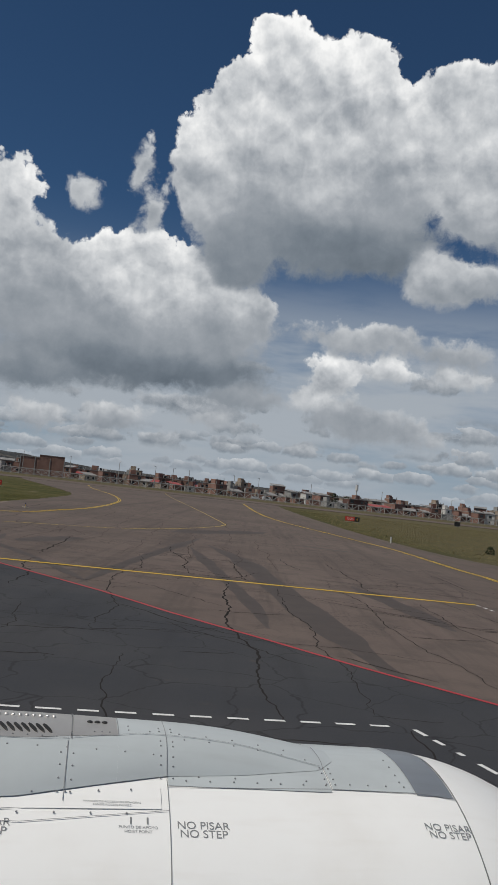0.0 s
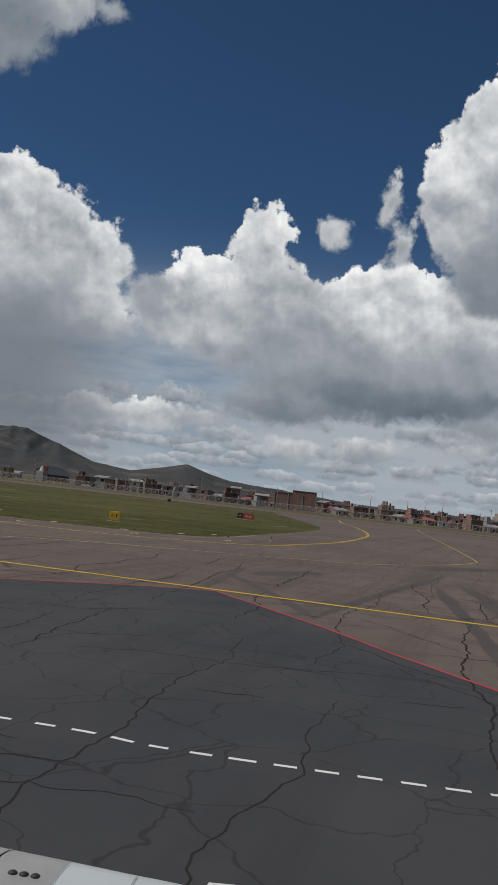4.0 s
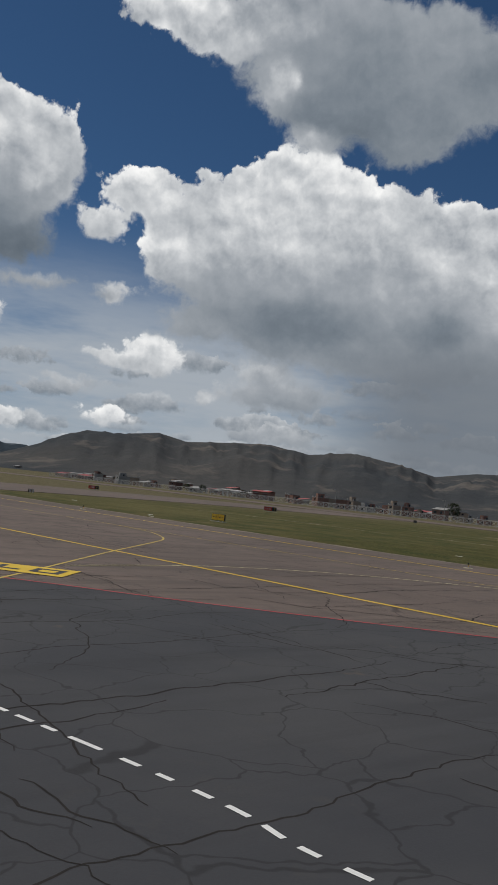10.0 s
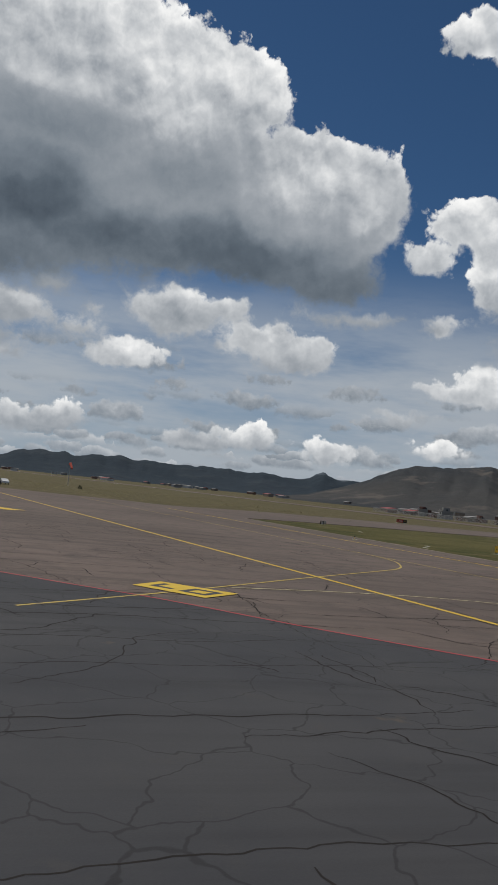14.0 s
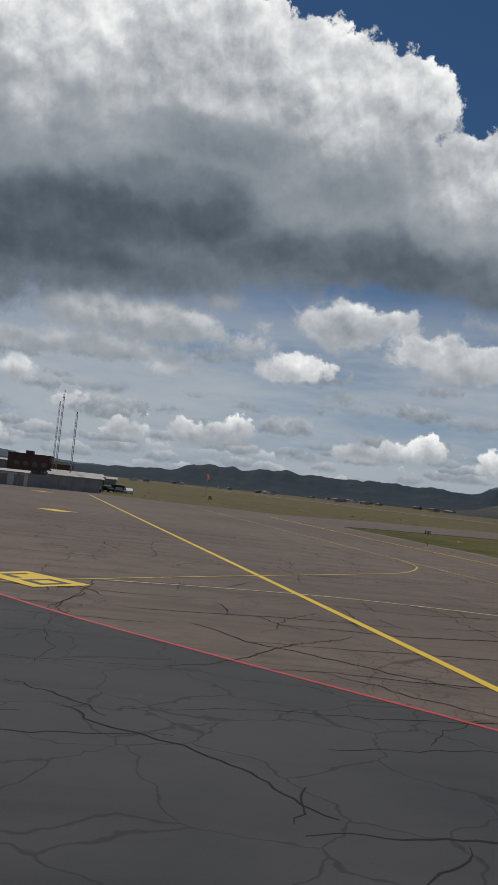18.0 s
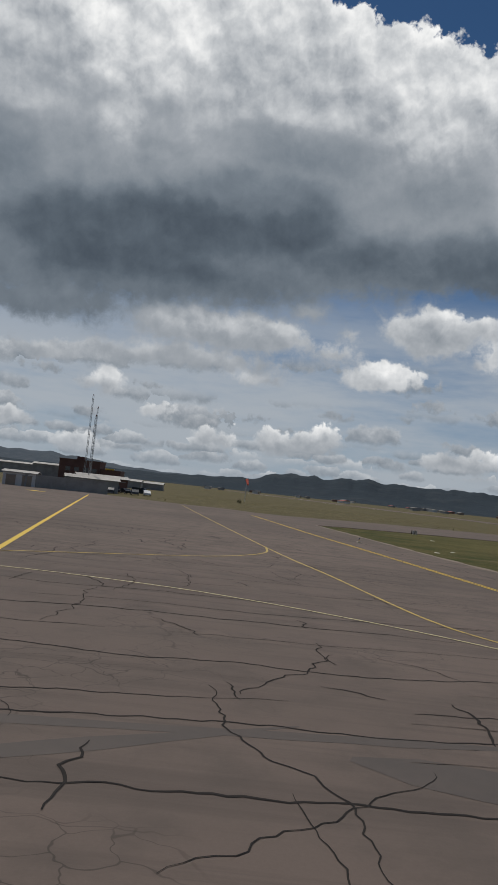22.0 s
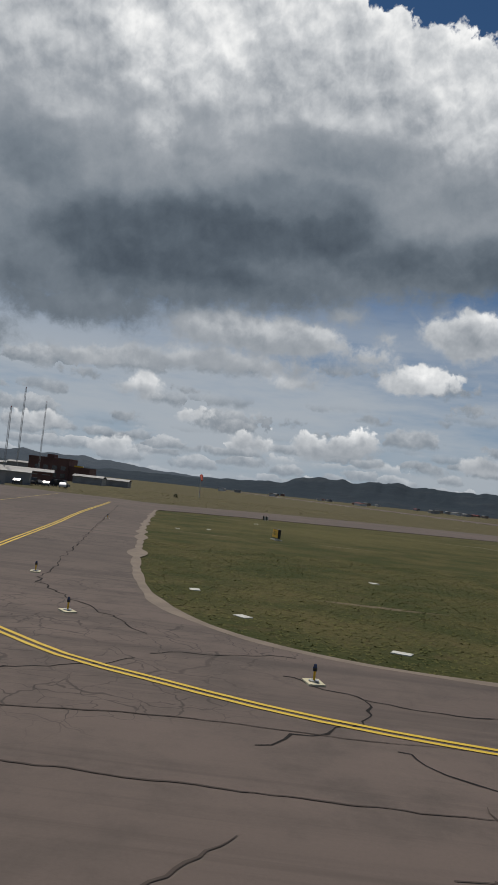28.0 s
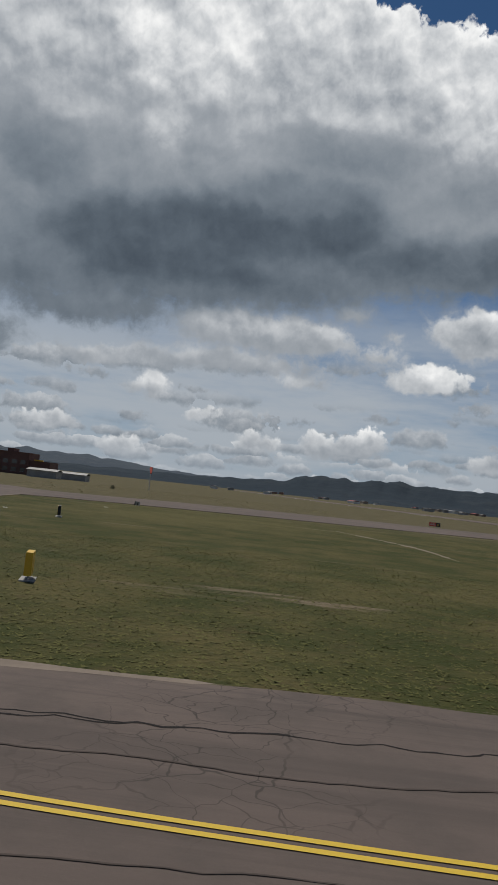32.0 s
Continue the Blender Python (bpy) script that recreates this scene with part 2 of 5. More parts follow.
def cloud_field():
    """A node group: from a place in the sky (azimuth, elevation) to its depth inside the clouds, in degrees, and the tone of the cloud there."""
    tree = bpy.data.node_groups.new("cloud_field", "ShaderNodeTree")
    tree.interface.new_socket("Place", in_out="INPUT", socket_type="NodeSocketVector")
    for name in ("Depth", "Tone"):
        tree.interface.new_socket(name, in_out="OUTPUT", socket_type="NodeSocketFloat")
    g = Nodes(tree)
    place = g.put("NodeGroupInput").outputs[0]
    total, toned = 1e-6, 0.0
    for az, el, w, h, crown, base, most in (*((*c, 2.6) for c in CLOUDS), *((*c, 0.8) for c in CLOUD_BODIES)):
        n = g.put("ShaderNodeVectorMath", operation="MULTIPLY_ADD")
        g.link(place, n.inputs[0])
        n.inputs[1].default_value, n.inputs[2].default_value = (1 / w, 1 / h, 0), (-az / w, -el / h, 0)
        k = SHARP * min(w, h, 4.0)
        inner = g.math("MULTIPLY_ADD", g.vec("LENGTH", n.outputs[0]), -k, k)
        if k > SHARP * most:
            inner = g.math("MINIMUM", inner, SHARP * most)
        weight = g.math("POWER", 2.0, inner)
        tone = g.math("ADD", g.vec("DOT_PRODUCT", n.outputs[0], (0, (crown - base) / 2, 0)), (crown + base) / 2)
        total, toned = g.math("ADD", weight, total), g.math("MULTIPLY_ADD", weight, tone, toned)
    depth = g.math("DIVIDE", g.math("LOGARITHM", total, 2.0), SHARP)
    g.put("NodeGroupOutput", [depth, g.math("DIVIDE", toned, total)])
    return tree


def make_world():
    world = bpy.data.worlds.new("sky")
    scene.world = world
    world.use_nodes = True
    world.node_tree.nodes.clear()
    g = Nodes(world.node_tree)
    way = g.put("ShaderNodeTexCoord").outputs["Generated"]
    xyz = g.put("ShaderNodeSeparateXYZ", [way]).outputs
    az = g.math("MULTIPLY", g.math("ARCTAN2", g.math("MULTIPLY", xyz[0], -1.0), xyz[1]), 57.2958)
    el = g.math("MULTIPLY", g.math("ARCSINE", xyz[2]), 57.2958)
    place = g.put("ShaderNodeCombineXYZ", [az, el, 0.0]).outputs[0]
    sky = g.put("ShaderNodeTexSky", sky_type="NISHITA", sun_disc=False, sun_elevation=radians(SUN_EL), sun_rotation=radians(-SUN_AZ), altitude=3800.0, air_density=1.0, dust_density=0.6, ozone_density=1.5)
    blue = g.vec("MULTIPLY", sky.outputs[0], (0.0275, 0.0410, 0.0490))

    def wobble(p, scale, amount, detail=3.0):
        c = g.vec("SUBTRACT", g.noise(p, scale, detail, 0.55, out="Color"), (0.5, 0.5, 0.5))
        return g.vec("MULTIPLY", c, (amount, amount * 0.8, 0.0))

    # billows: the place is bent by noise before the field is read
    bent = g.vec("ADD", g.vec("ADD", place, wobble(place, 0.22, 2.4, 2.0)), wobble(place, 0.9, 1.15, 4.0))
    n = g.put("ShaderNodeGroup", [bent], node_tree=cloud_field())
    inner, tone = n.outputs[0], n.outputs[1]

    def heap(p, scale, detail, smooth, seed):
        """Rounded heads, like a heap of cotton, from cells in cells."""
        q = g.vec("ADD", g.vec("ADD", p, (seed, seed, 0.0)), wobble(p, scale * 1.8, 0.5 / scale))
        v = g.put("ShaderNodeTexVoronoi", {"Vector": q, "Scale": scale, "Detail": detail, "Roughness": 0.52, "Lacunarity": 2.2, "Smoothness": smooth}, feature="SMOOTH_F1", voronoi_dimensions="2D", normalize=True)
        return g.math("SUBTRACT", 1.0, v.outputs["Distance"])

    puff = heap(place, 0.55, 3.0, 0.45, 0.0)
    up = g.vec("ADD", place, (-0.2, 0.6, 0.0))
    coarse = g.math("SUBTRACT", heap(place, 0.22, 1.0, 0.9, 7.0), heap(g.vec("ADD", place, (-0.4, 1.3, 0.0)), 0.22, 1.0, 0.9, 7.0))
    fine = g.math("SUBTRACT", heap(place, 0.42, 3.0, 0.6, 0.0), heap(up, 0.42, 3.0, 0.6, 0.0))
    drift = g.math("SUBTRACT", g.noise(bent, 0.24, 5.0, 0.6), 0.5)
    wisp = g.math("SUBTRACT", g.noise(bent, 1.3, 6.0, 0.68), 0.5)
    # crowns are crisp, bases and thin shreds fray out
    crown = g.step(tone, 0.55, 0.82)
    depth = g.math("MULTIPLY_ADD", g.math("SUBTRACT", puff, 0.68), g.math("MULTIPLY_ADD", crown, 1.3, 0.7), inner)
    depth = g.math("ADD", g.math("MULTIPLY", wisp, g.math("MULTIPLY_ADD", crown, -0.45, 0.9)), depth)
    mass = g.put("ShaderNodeMapRange", {"Value": depth, "From Min": -0.14, "From Max": g.math("MULTIPLY_ADD", crown, -0.55, 0.65)}, interpolation_type="SMOOTHSTEP").outputs[0]
    relief = g.math("MULTIPLY", g.math("ADD", coarse, g.math("MULTIPLY", fine, 0.9)), g.math("MULTIPLY_ADD", crown, 0.36, 0.08))
    lit = g.math("ADD", g.math("ADD", tone, relief), g.math("MULTIPLY_ADD", drift, 0.13, -0.01))
    lit = g.math("ADD", lit, g.math("MULTIPLY", g.step(depth, 0.9, 0.0), g.math("MULTIPLY_ADD", crown, 0.06, 0.03)))
    lit = g.math("MULTIPLY_ADD", wisp, 0.05, lit)
    shades = [(0.30, (0.050, 0.066, 0.088)), (0.40, (0.104, 0.130, 0.160)), (0.50, (0.180, 0.212, 0.248)), (0.65, (0.335, 0.362, 0.395)), (0.80, (0.575, 0.595, 0.615)), (0.90, (0.770, 0.780, 0.785)), (1.0, (0.95, 0.95, 0.94))]
    colour_of_cloud = g.ramp(lit, shades)
    # rows of small far cumulus with flat bases, ever smaller towards the horizon
    ruffle = g.vec("SUBTRACT", g.noise(place, 0.9, 5.0, 0.6, out="Color"), (0.5, 0.5, 0.5))
    ripple = g.noise(place, 1.1, 5.0, 0.62)

    def puffs(wide, tall, seed, lo, hi, size, cover):
        n = g.put("ShaderNodeVectorMath", operation="MULTIPLY_ADD")
        g.link(place, n.inputs[0])
        n.inputs[1].default_value, n.inputs[2].default_value = (1 / wide, 1 / tall, 0), (seed, seed * 1.7, 0)
        q = g.vec("ADD", n.outputs[0], g.vec("MULTIPLY", ruffle, (1.0, 0.75, 0.0)))
        v = g.put("ShaderNodeTexVoronoi", {"Vector": q, "Scale": 1.0, "Randomness": 0.95}, voronoi_dimensions="2D")
        chance = g.put("ShaderNodeSeparateXYZ", [v.outputs["Color"]]).outputs[0]
        above = g.put("ShaderNodeSeparateXYZ", [g.vec("SUBTRACT", q, v.outputs["Position"])]).outputs[1]
        there = g.math("SUBTRACT", g.math("MULTIPLY_ADD", chance, size, cover), v.outputs["Distance"])
        there = g.math("MULTIPLY", g.step(there, 0.0, 0.16), g.step(above, -0.34, -0.08))
        there = g.math("MULTIPLY", there, g.math("MULTIPLY", g.step(el, lo, lo + 0.8), g.step(el, hi, hi - 1.2)))
        light = g.math("ADD", g.math("MULTIPLY_ADD", above, 0.34, 0.60), g.math("MULTIPLY", g.math("SUBTRACT", ripple, 0.5), 0.34))
        return there, g.ramp(light, shades)

    veil_place = g.put("ShaderNodeCombineXYZ", [g.math("MULTIPLY", az, 0.22), el, 3.0]).outputs[0]
    veil = g.math("MULTIPLY", g.step(g.noise(veil_place, 0.30, 5.0, 0.6), 0.26, 0.60), g.step(el, 16.0, 7.0))
    haze = g.step(el, 19.0, -4.0, 0.0, 0.95)
    colour = g.mix(haze, blue, (0.285, 0.340, 0.405))
    colour = g.mix(g.math("MULTIPLY", veil, 0.86), colour, (0.395, 0.430, 0.468))
    for shape in ((6.5, 2.2, 2.3, 3.2, 9.5, 0.52, 0.02), (4.2, 1.6, 5.1, 1.8, 6.5, 0.52, 0.16), (2.6, 1.0, 8.7, 0.3, 4.0, 0.55, 0.30)):
        there, low_tone = puffs(*shape)
        colour = g.mix(g.math("MULTIPLY", there, 0.85), colour, low_tone)
    colour = g.mix(mass, colour, colour_of_cloud)
    # the rain shaft that hangs below the western shower
    rain = g.math("MULTIPLY", g.step(g.math("ABSOLUTE", g.math("SUBTRACT", az, RAIN_AT)), 12.5, 3.5), g.step(g.math("ABSOLUTE", g.math("SUBTRACT", el, 4.5)), 8.0, 3.5))
    colour = g.mix(g.math("MULTIPLY", rain, 0.85), colour, (0.160, 0.182, 0.210))
    colour = g.mix(g.step(el, 3.5, -0.8, 0.0, 0.5), colour, (0.31, 0.36, 0.42))
    back = g.put("ShaderNodeBackground", [colour, 1.0])
    g.put("ShaderNodeOutputWorld", [back.outputs[0]])


make_world()

# ---------------------------------------------------------------- materials


def material(name, build, rough=0.8, metal=0.0, spec=0.5):
    """build(g, place) gives the base colour and, if wanted, a height for the bump and a roughness."""
    m = bpy.data.materials.new(name)
    m.use_nodes = True
    m.node_tree.nodes.clear()
    g = Nodes(m.node_tree)
    coord = g.put("ShaderNodeTexCoord").outputs["Object"]
    got = build(g, coord)
    colour, height, dist, gloss = (*got, None, None, None)[:4] if isinstance(got, tuple) and not isinstance(got[0], float) else (got, None, None, None)
    b = g.put("ShaderNodeBsdfPrincipled", {"Roughness": gloss if gloss is not None else rough, "Metallic": metal, "Specular IOR Level": spec})
    g.link((*colour, 1) if isinstance(colour, tuple) else colour, b.inputs["Base Color"])
    if height is not None:
        bump = g.put("ShaderNodeBump", {"Height": height, "Distance": dist or 0.01, "Strength": 0.8})
        g.link(bump.outputs[0], b.inputs["Normal"])
    g.put("ShaderNodeOutputMaterial", [b.outputs[0]])
    return m


def world_place(g):
    return g.put("ShaderNodeNewGeometry").outputs["Position"]


def mottled(a, b, scale=1.0, fine=20.0, bump=0.004):
    def build(g, p):
        big = g.noise(p, scale, 4.0)
        small = g.noise(p, fine, 3.0)
        c = g.mix(g.step(big, 0.3, 0.7), a, b)
        c = g.mix(g.math("MULTIPLY", small, 0.5), c, tuple(x * 0.7 for x in a))
        return c, small, bump
    return build


def pavement_look(g, p):
    p = world_place(g)
    big, mid, fine = g.noise(p, 0.035, 5.0), g.noise(p, 0.45, 6.0, 0.68), g.noise(p, 14.0, 4.0, 0.65)
    c = g.mix(g.step(big, 0.35, 0.65), (0.126, 0.098, 0.085), (0.166, 0.128, 0.110))
    c = g.mix(g.step(mid, 0.42, 0.74), c, (0.100, 0.081, 0.071))
    # long streaks of wear and rubber along the lanes, in two widths
    for turn, sx, sy, lo, hi, k in ((-9, 0.5, 0.02, 0.50, 0.68, 0.55), (-9, 1.6, 0.05, 0.52, 0.70, 0.45), (-98, 0.45, 0.03, 0.55, 0.70, 0.35)):
        lane = g.put("ShaderNodeMapping", {"Vector": p, "Rotation": (0, 0, radians(turn)), "Scale": (sx, sy, 1.0)}).outputs[0]
        c = g.mix(g.math("MULTIPLY", g.step(g.noise(lane, 1.0, 5.0, 0.62), lo, hi), k), c, (0.074, 0.061, 0.054))
    # pale scuffs and dust
    c = g.mix(g.math("MULTIPLY", g.step(g.noise(p, 0.22, 6.0, 0.7), 0.58, 0.8), 0.5), c, (0.20, 0.155, 0.128))
    # hairline cracks: edges of large uneven cells
    warp = g.vec("ADD", p, g.vec("MULTIPLY", g.noise(p, 0.6, 3.0, out="Color"), (1.6, 1.6, 0.0)))
    for scale, width in ((0.42, 0.012), (0.95, 0.014)):
        cell = g.put("ShaderNodeTexVoronoi", {"Vector": warp, "Scale": scale}, feature="DISTANCE_TO_EDGE").outputs["Distance"]
        there = g.step(g.noise(p, 0.09, 3.0), 0.47, 0.60)
        c = g.mix(g.math("MULTIPLY", g.math("MULTIPLY", g.step(cell, width, width * 0.3), there), 0.7), c, (0.035, 0.030, 0.027))
    c = g.mix(g.math("MULTIPLY", fine, 0.35), c, (0.075, 0.060, 0.051))
    return c, fine, 0.006


def apron_look(g, p):
    p = world_place(g)
    big, mid, fine = g.noise(p, 0.12, 5.0), g.noise(p, 0.9, 6.0, 0.68), g.noise(p, 18.0, 4.0, 0.65)
    c = g.mix(g.step(big, 0.35, 0.65), (0.042, 0.044, 0.050), (0.060, 0.060, 0.063))
    c = g.mix(g.math("MULTIPLY", g.step(mid, 0.55, 0.8), 0.5), c, (0.072, 0.066, 0.060))
    for turn, sx, sy, k in ((-8, 0.6, 0.04, 0.5), (-98, 0.5, 0.04, 0.4)):
        lane = g.put("ShaderNodeMapping", {"Vector": p, "Rotation": (0, 0, radians(turn)), "Scale": (sx, sy, 1.0)}).outputs[0]
        c = g.mix(g.math("MULTIPLY", g.step(g.noise(lane, 1.0, 5.0), 0.5, 0.75), k), c, (0.026, 0.026, 0.028))
    warp = g.vec("ADD", p, g.vec("MULTIPLY", g.noise(p, 0.6, 3.0, out="Color"), (1.6, 1.6, 0.0)))
    cell = g.put("ShaderNodeTexVoronoi", {"Vector": warp, "Scale": 0.4}, feature="DISTANCE_TO_EDGE").outputs["Distance"]
    c = g.mix(g.math("MULTIPLY", g.step(cell, 0.014, 0.004), 0.6), c, (0.015, 0.015, 0.016))
    # oil and paint drips
    c = g.mix(g.math("MULTIPLY", g.step(g.noise(p, 0.35, 4.0, 0.7), 0.66, 0.74), 0.6), c, (0.10, 0.082, 0.060))
    c = g.mix(g.math("MULTIPLY", fine, 0.3), c, (0.026, 0.026, 0.028))
    return c, fine, 0.005


def grass_look(g, p):
    p = world_place(g)
    big, mid, fine = g.noise(p, 0.02, 5.0), g.noise(p, 0.16, 5.0, 0.65), g.noise(p, 3.5, 5.0, 0.7)
    c = g.mix(g.step(mid, 0.35, 0.68), (0.046, 0.054, 0.015), (0.108, 0.092, 0.036))
    c = g.mix(g.step(big, 0.45, 0.75), c, (0.120, 0.105, 0.042))
    xyz = g.put("ShaderNodeSeparateXYZ", [p]).outputs
    # drier and browner towards the far end of the field
    dry = g.math("MAXIMUM", g.step(xyz[0], -125.0, -200.0), g.math("MAXIMUM", g.step(xyz[1], 190.0, 330.0), g.step(xyz[0], 13.0, 30.0)))
    c = g.mix(g.math("MULTIPLY", dry, 0.75), c, g.mix(mid, (0.10, 0.088, 0.045), (0.17, 0.135, 0.085)))
    c = g.mix(g.math("MULTIPLY", g.step(g.noise(p, 0.55, 6.0, 0.7), 0.50, 0.70), 0.55), c, (0.095, 0.070, 0.034))
    bare = g.put("ShaderNodeMapping", {"Vector": p, "Rotation": (0, 0, radians(20)), "Scale": (0.25, 0.035, 1.0)}).outputs[0]
    c = g.mix(g.step(g.noise(bare, 1.0, 5.0, 0.6), 0.63, 0.72), c, (0.21, 0.165, 0.115))
    c = g.mix(g.math("MULTIPLY", g.step(fine, 0.40, 0.72), 0.6), c, (0.028, 0.036, 0.011))
    return c, fine, 0.12


def paint_look(base, worn, amount=0.62):
    def build(g, p):
        p = world_place(g)
        wear = g.noise(p, 2.2, 6.0, 0.7)
        c = g.mix(g.step(wear, amount, amount + 0.12), base, worn)
        c = g.mix(g.math("MULTIPLY", g.noise(p, 9.0, 3.0), 0.25), c, tuple(x * 0.6 for x in base))
        return c
    return build


M = {
    "pavement": material("worn_brown_asphalt", pavement_look, 0.92, spec=0.25),
    "apron": material("dark_sealed_asphalt", apron_look, 0.9, spec=0.3),
    "grass": material("short_dry_grass", grass_look, 0.95, spec=0.1),
    "yellow": material("yellow_road_paint", paint_look((0.63, 0.425, 0.02), (0.28, 0.19, 0.06)), 0.7),
    "yellow_faint": material("faded_yellow_road_paint", paint_look((0.50, 0.37, 0.075), (0.2, 0.15, 0.08), 0.5), 0.8),
    "pale_line": material("pale_faded_road_paint", paint_look((0.56, 0.50, 0.27), (0.24, 0.20, 0.13), 0.52), 0.8),
    "dome_red": material("pinkish_red_sheet_roof", mottled((0.50, 0.10, 0.11), (0.62, 0.16, 0.16), 0.3, 5.0, 0.003), 0.5),
    "white": material("white_road_paint", paint_look((0.72, 0.72, 0.70), (0.3, 0.3, 0.29)), 0.7),
    "red": material("red_road_paint", paint_look((0.42, 0.035, 0.045), (0.16, 0.05, 0.05), 0.56), 0.7),
    "tar": material("black_crack_sealant", lambda g, p: (g.mix(g.noise(world_place(g), 1.5, 4.0), (0.020, 0.019, 0.019), (0.040, 0.036, 0.034)),), 0.95, spec=0.05),
    "tar_faded": material("faded_crack_sealant", lambda g, p: (g.mix(g.noise(world_place(g), 1.5, 4.0), (0.066, 0.055, 0.049), (0.104, 0.084, 0.073)),), 0.95, spec=0.05),
    "rubber_stain": material("rubber_stained_asphalt", lambda g, p: (g.mix(g.noise(world_place(g), 0.8, 5.0, 0.7), (0.044, 0.037, 0.034), (0.086, 0.067, 0.058)),), 0.85),
    "brick": material("bare_red_brick", mottled((0.23, 0.130, 0.10), (0.34, 0.20, 0.155), 0.25, 3.0, 0.02), 0.9),
    "brick_dark": material("dark_red_brick", mottled((0.12, 0.062, 0.050), (0.17, 0.09, 0.072), 0.25, 3.0, 0.02), 0.9),
    "adobe": material("tan_adobe_plaster", mottled((0.30, 0.235, 0.18), (0.40, 0.33, 0.26), 0.25, 3.0, 0.02), 0.9),
    "concrete": material("grey_concrete", mottled((0.28, 0.275, 0.26), (0.40, 0.39, 0.37), 0.4, 6.0, 0.01), 0.9),
    "tin": material("weathered_tin_roof", mottled((0.20, 0.19, 0.18), (0.42, 0.41, 0.39), 0.12, 6.0, 0.005), 0.6, 0.1),
    "white_wall": material("whitewashed_wall", mottled((0.62, 0.61, 0.58), (0.76, 0.75, 0.72), 0.4, 6.0, 0.005), 0.85),
    "glass": material("dark_window_glass", lambda g, p: (0.02, 0.024, 0.028), 0.08, spec=0.8),
    "steel": material("galvanised_steel", mottled((0.33, 0.34, 0.35), (0.45, 0.46, 0.46), 2.0, 30.0, 0.001), 0.5, 0.6),
    "fence": material("pale_painted_fence", mottled((0.48, 0.46, 0.43), (0.60, 0.58, 0.54), 0.5, 5.0, 0.003), 0.8),
    "red_roof": material("red_painted_roof", mottled((0.30, 0.055, 0.05), (0.42, 0.085, 0.075), 0.3, 5.0, 0.003), 0.6),
    "sign_yellow": material("yellow_sign_face", mottled((0.72, 0.42, 0.02), (0.80, 0.50, 0.04), 2.0, 20.0, 0.001), 0.4),
    "sign_red": material("red_sign_face", mottled((0.50, 0.035, 0.02), (0.62, 0.06, 0.03), 2.0, 20.0, 0.001), 0.4),
    "black": material("matt_black_paint", mottled((0.012, 0.012, 0.012), (0.03, 0.03, 0.028), 3.0, 30.0, 0.001), 0.6),
    "sign_white": material("white_lettering", lambda g, p: (0.75, 0.74, 0.72), 0.5),
    "pad": material("pale_yellow_concrete_pad", mottled((0.58, 0.52, 0.34), (0.70, 0.64, 0.45), 3.0, 25.0, 0.004), 0.85),
    "pad_white": material("whitewashed_concrete_slab", mottled((0.55, 0.54, 0.48), (0.72, 0.70, 0.64), 3.0, 25.0, 0.004), 0.85),
    "dirt": material("pale_dry_dirt", mottled((0.19, 0.15, 0.115), (0.27, 0.215, 0.165), 0.8, 9.0, 0.01), 0.95),
    "leaf": material("dark_foliage", mottled((0.020, 0.032, 0.012), (0.05, 0.062, 0.024), 0.6, 6.0, 0.05), 0.9),
    "bark": material("grey_brown_bark", mottled((0.09, 0.07, 0.05), (0.15, 0.12, 0.09), 2.0, 15.0, 0.02), 0.9),
    "sock": material("orange_red_fabric", mottled((0.55, 0.07, 0.04), (0.68, 0.12, 0.07), 2.0, 15.0, 0.004), 0.8),
    "car_white": material("white_car_paint", lambda g, p: (0.72, 0.72, 0.72), 0.25),
    "car_dark": material("dark_car_paint", lambda g, p: (0.025, 0.03, 0.035), 0.25),
    "tyre": material("black_rubber", lambda g, p: (0.02, 0.02, 0.02), 0.8),
}


# ---------------------------------------------------------------- building blocks


def link_mesh(name, bm, mat, parent=None, label="", smooth=False):
    mesh = bpy.data.meshes.new(name)
    bm.to_mesh(mesh)
    bm.free()
    for m in (mat if isinstance(mat, (list, tuple)) else [mat]):
        mesh.materials.append(m)
    if smooth:
        mesh.shade_smooth()
    ob = new(name, mesh)
    if parent is not None:
        ob.parent = parent
    if label:
        ob["label"] = label
    return ob


def part(name, bm, mat, parent, label="", smooth=False):
    return link_mesh(name, bm, mat, parent, label, smooth)


def thing(name, at, turn=0.0, label="", category="", group=""):
    ob = new(name)
    ob.empty_display_size = 0.2
    ob.matrix_world = pose(*at, 0, 0, turn)
    return tagged(ob, label, category, group)


def box(bm, lo, hi, bevel=0.0):
    c = [(a + b) / 2 for a, b in zip(lo, hi)]
    s = [abs(b - a) for a, b in zip(lo, hi)]
    got = bmesh.ops.create_cube(bm, size=1, matrix=Matrix.Translation(c) @ Matrix.Diagonal((*s, 1)))
    if bevel:
        edges = list({e for v in got["verts"] for e in v.link_edges})
        bmesh.ops.bevel(bm, geom=edges, offset=bevel, segments=2, affect="EDGES", profile=0.6)
    return bm


def block(lo, hi, bevel=0.0):
    return box(bmesh.new(), lo, hi, bevel)


def rod(bm, a, b, r, r2=None, n=8):
    a, b = Vector(a), Vector(b)
    m = Matrix.Translation((a + b) / 2) @ (b - a).to_track_quat("Z", "Y").to_matrix().to_4x4()
    bmesh.ops.create_cone(bm, cap_ends=True, segments=n, radius1=r, radius2=r if r2 is None else r2, depth=(b - a).length, matrix=m)
    return bm


def rods(*sticks, n=8):
    bm = bmesh.new()
    for s in sticks:
        rod(bm, *s[:3], *(s[3:4]), n=n)
    return bm


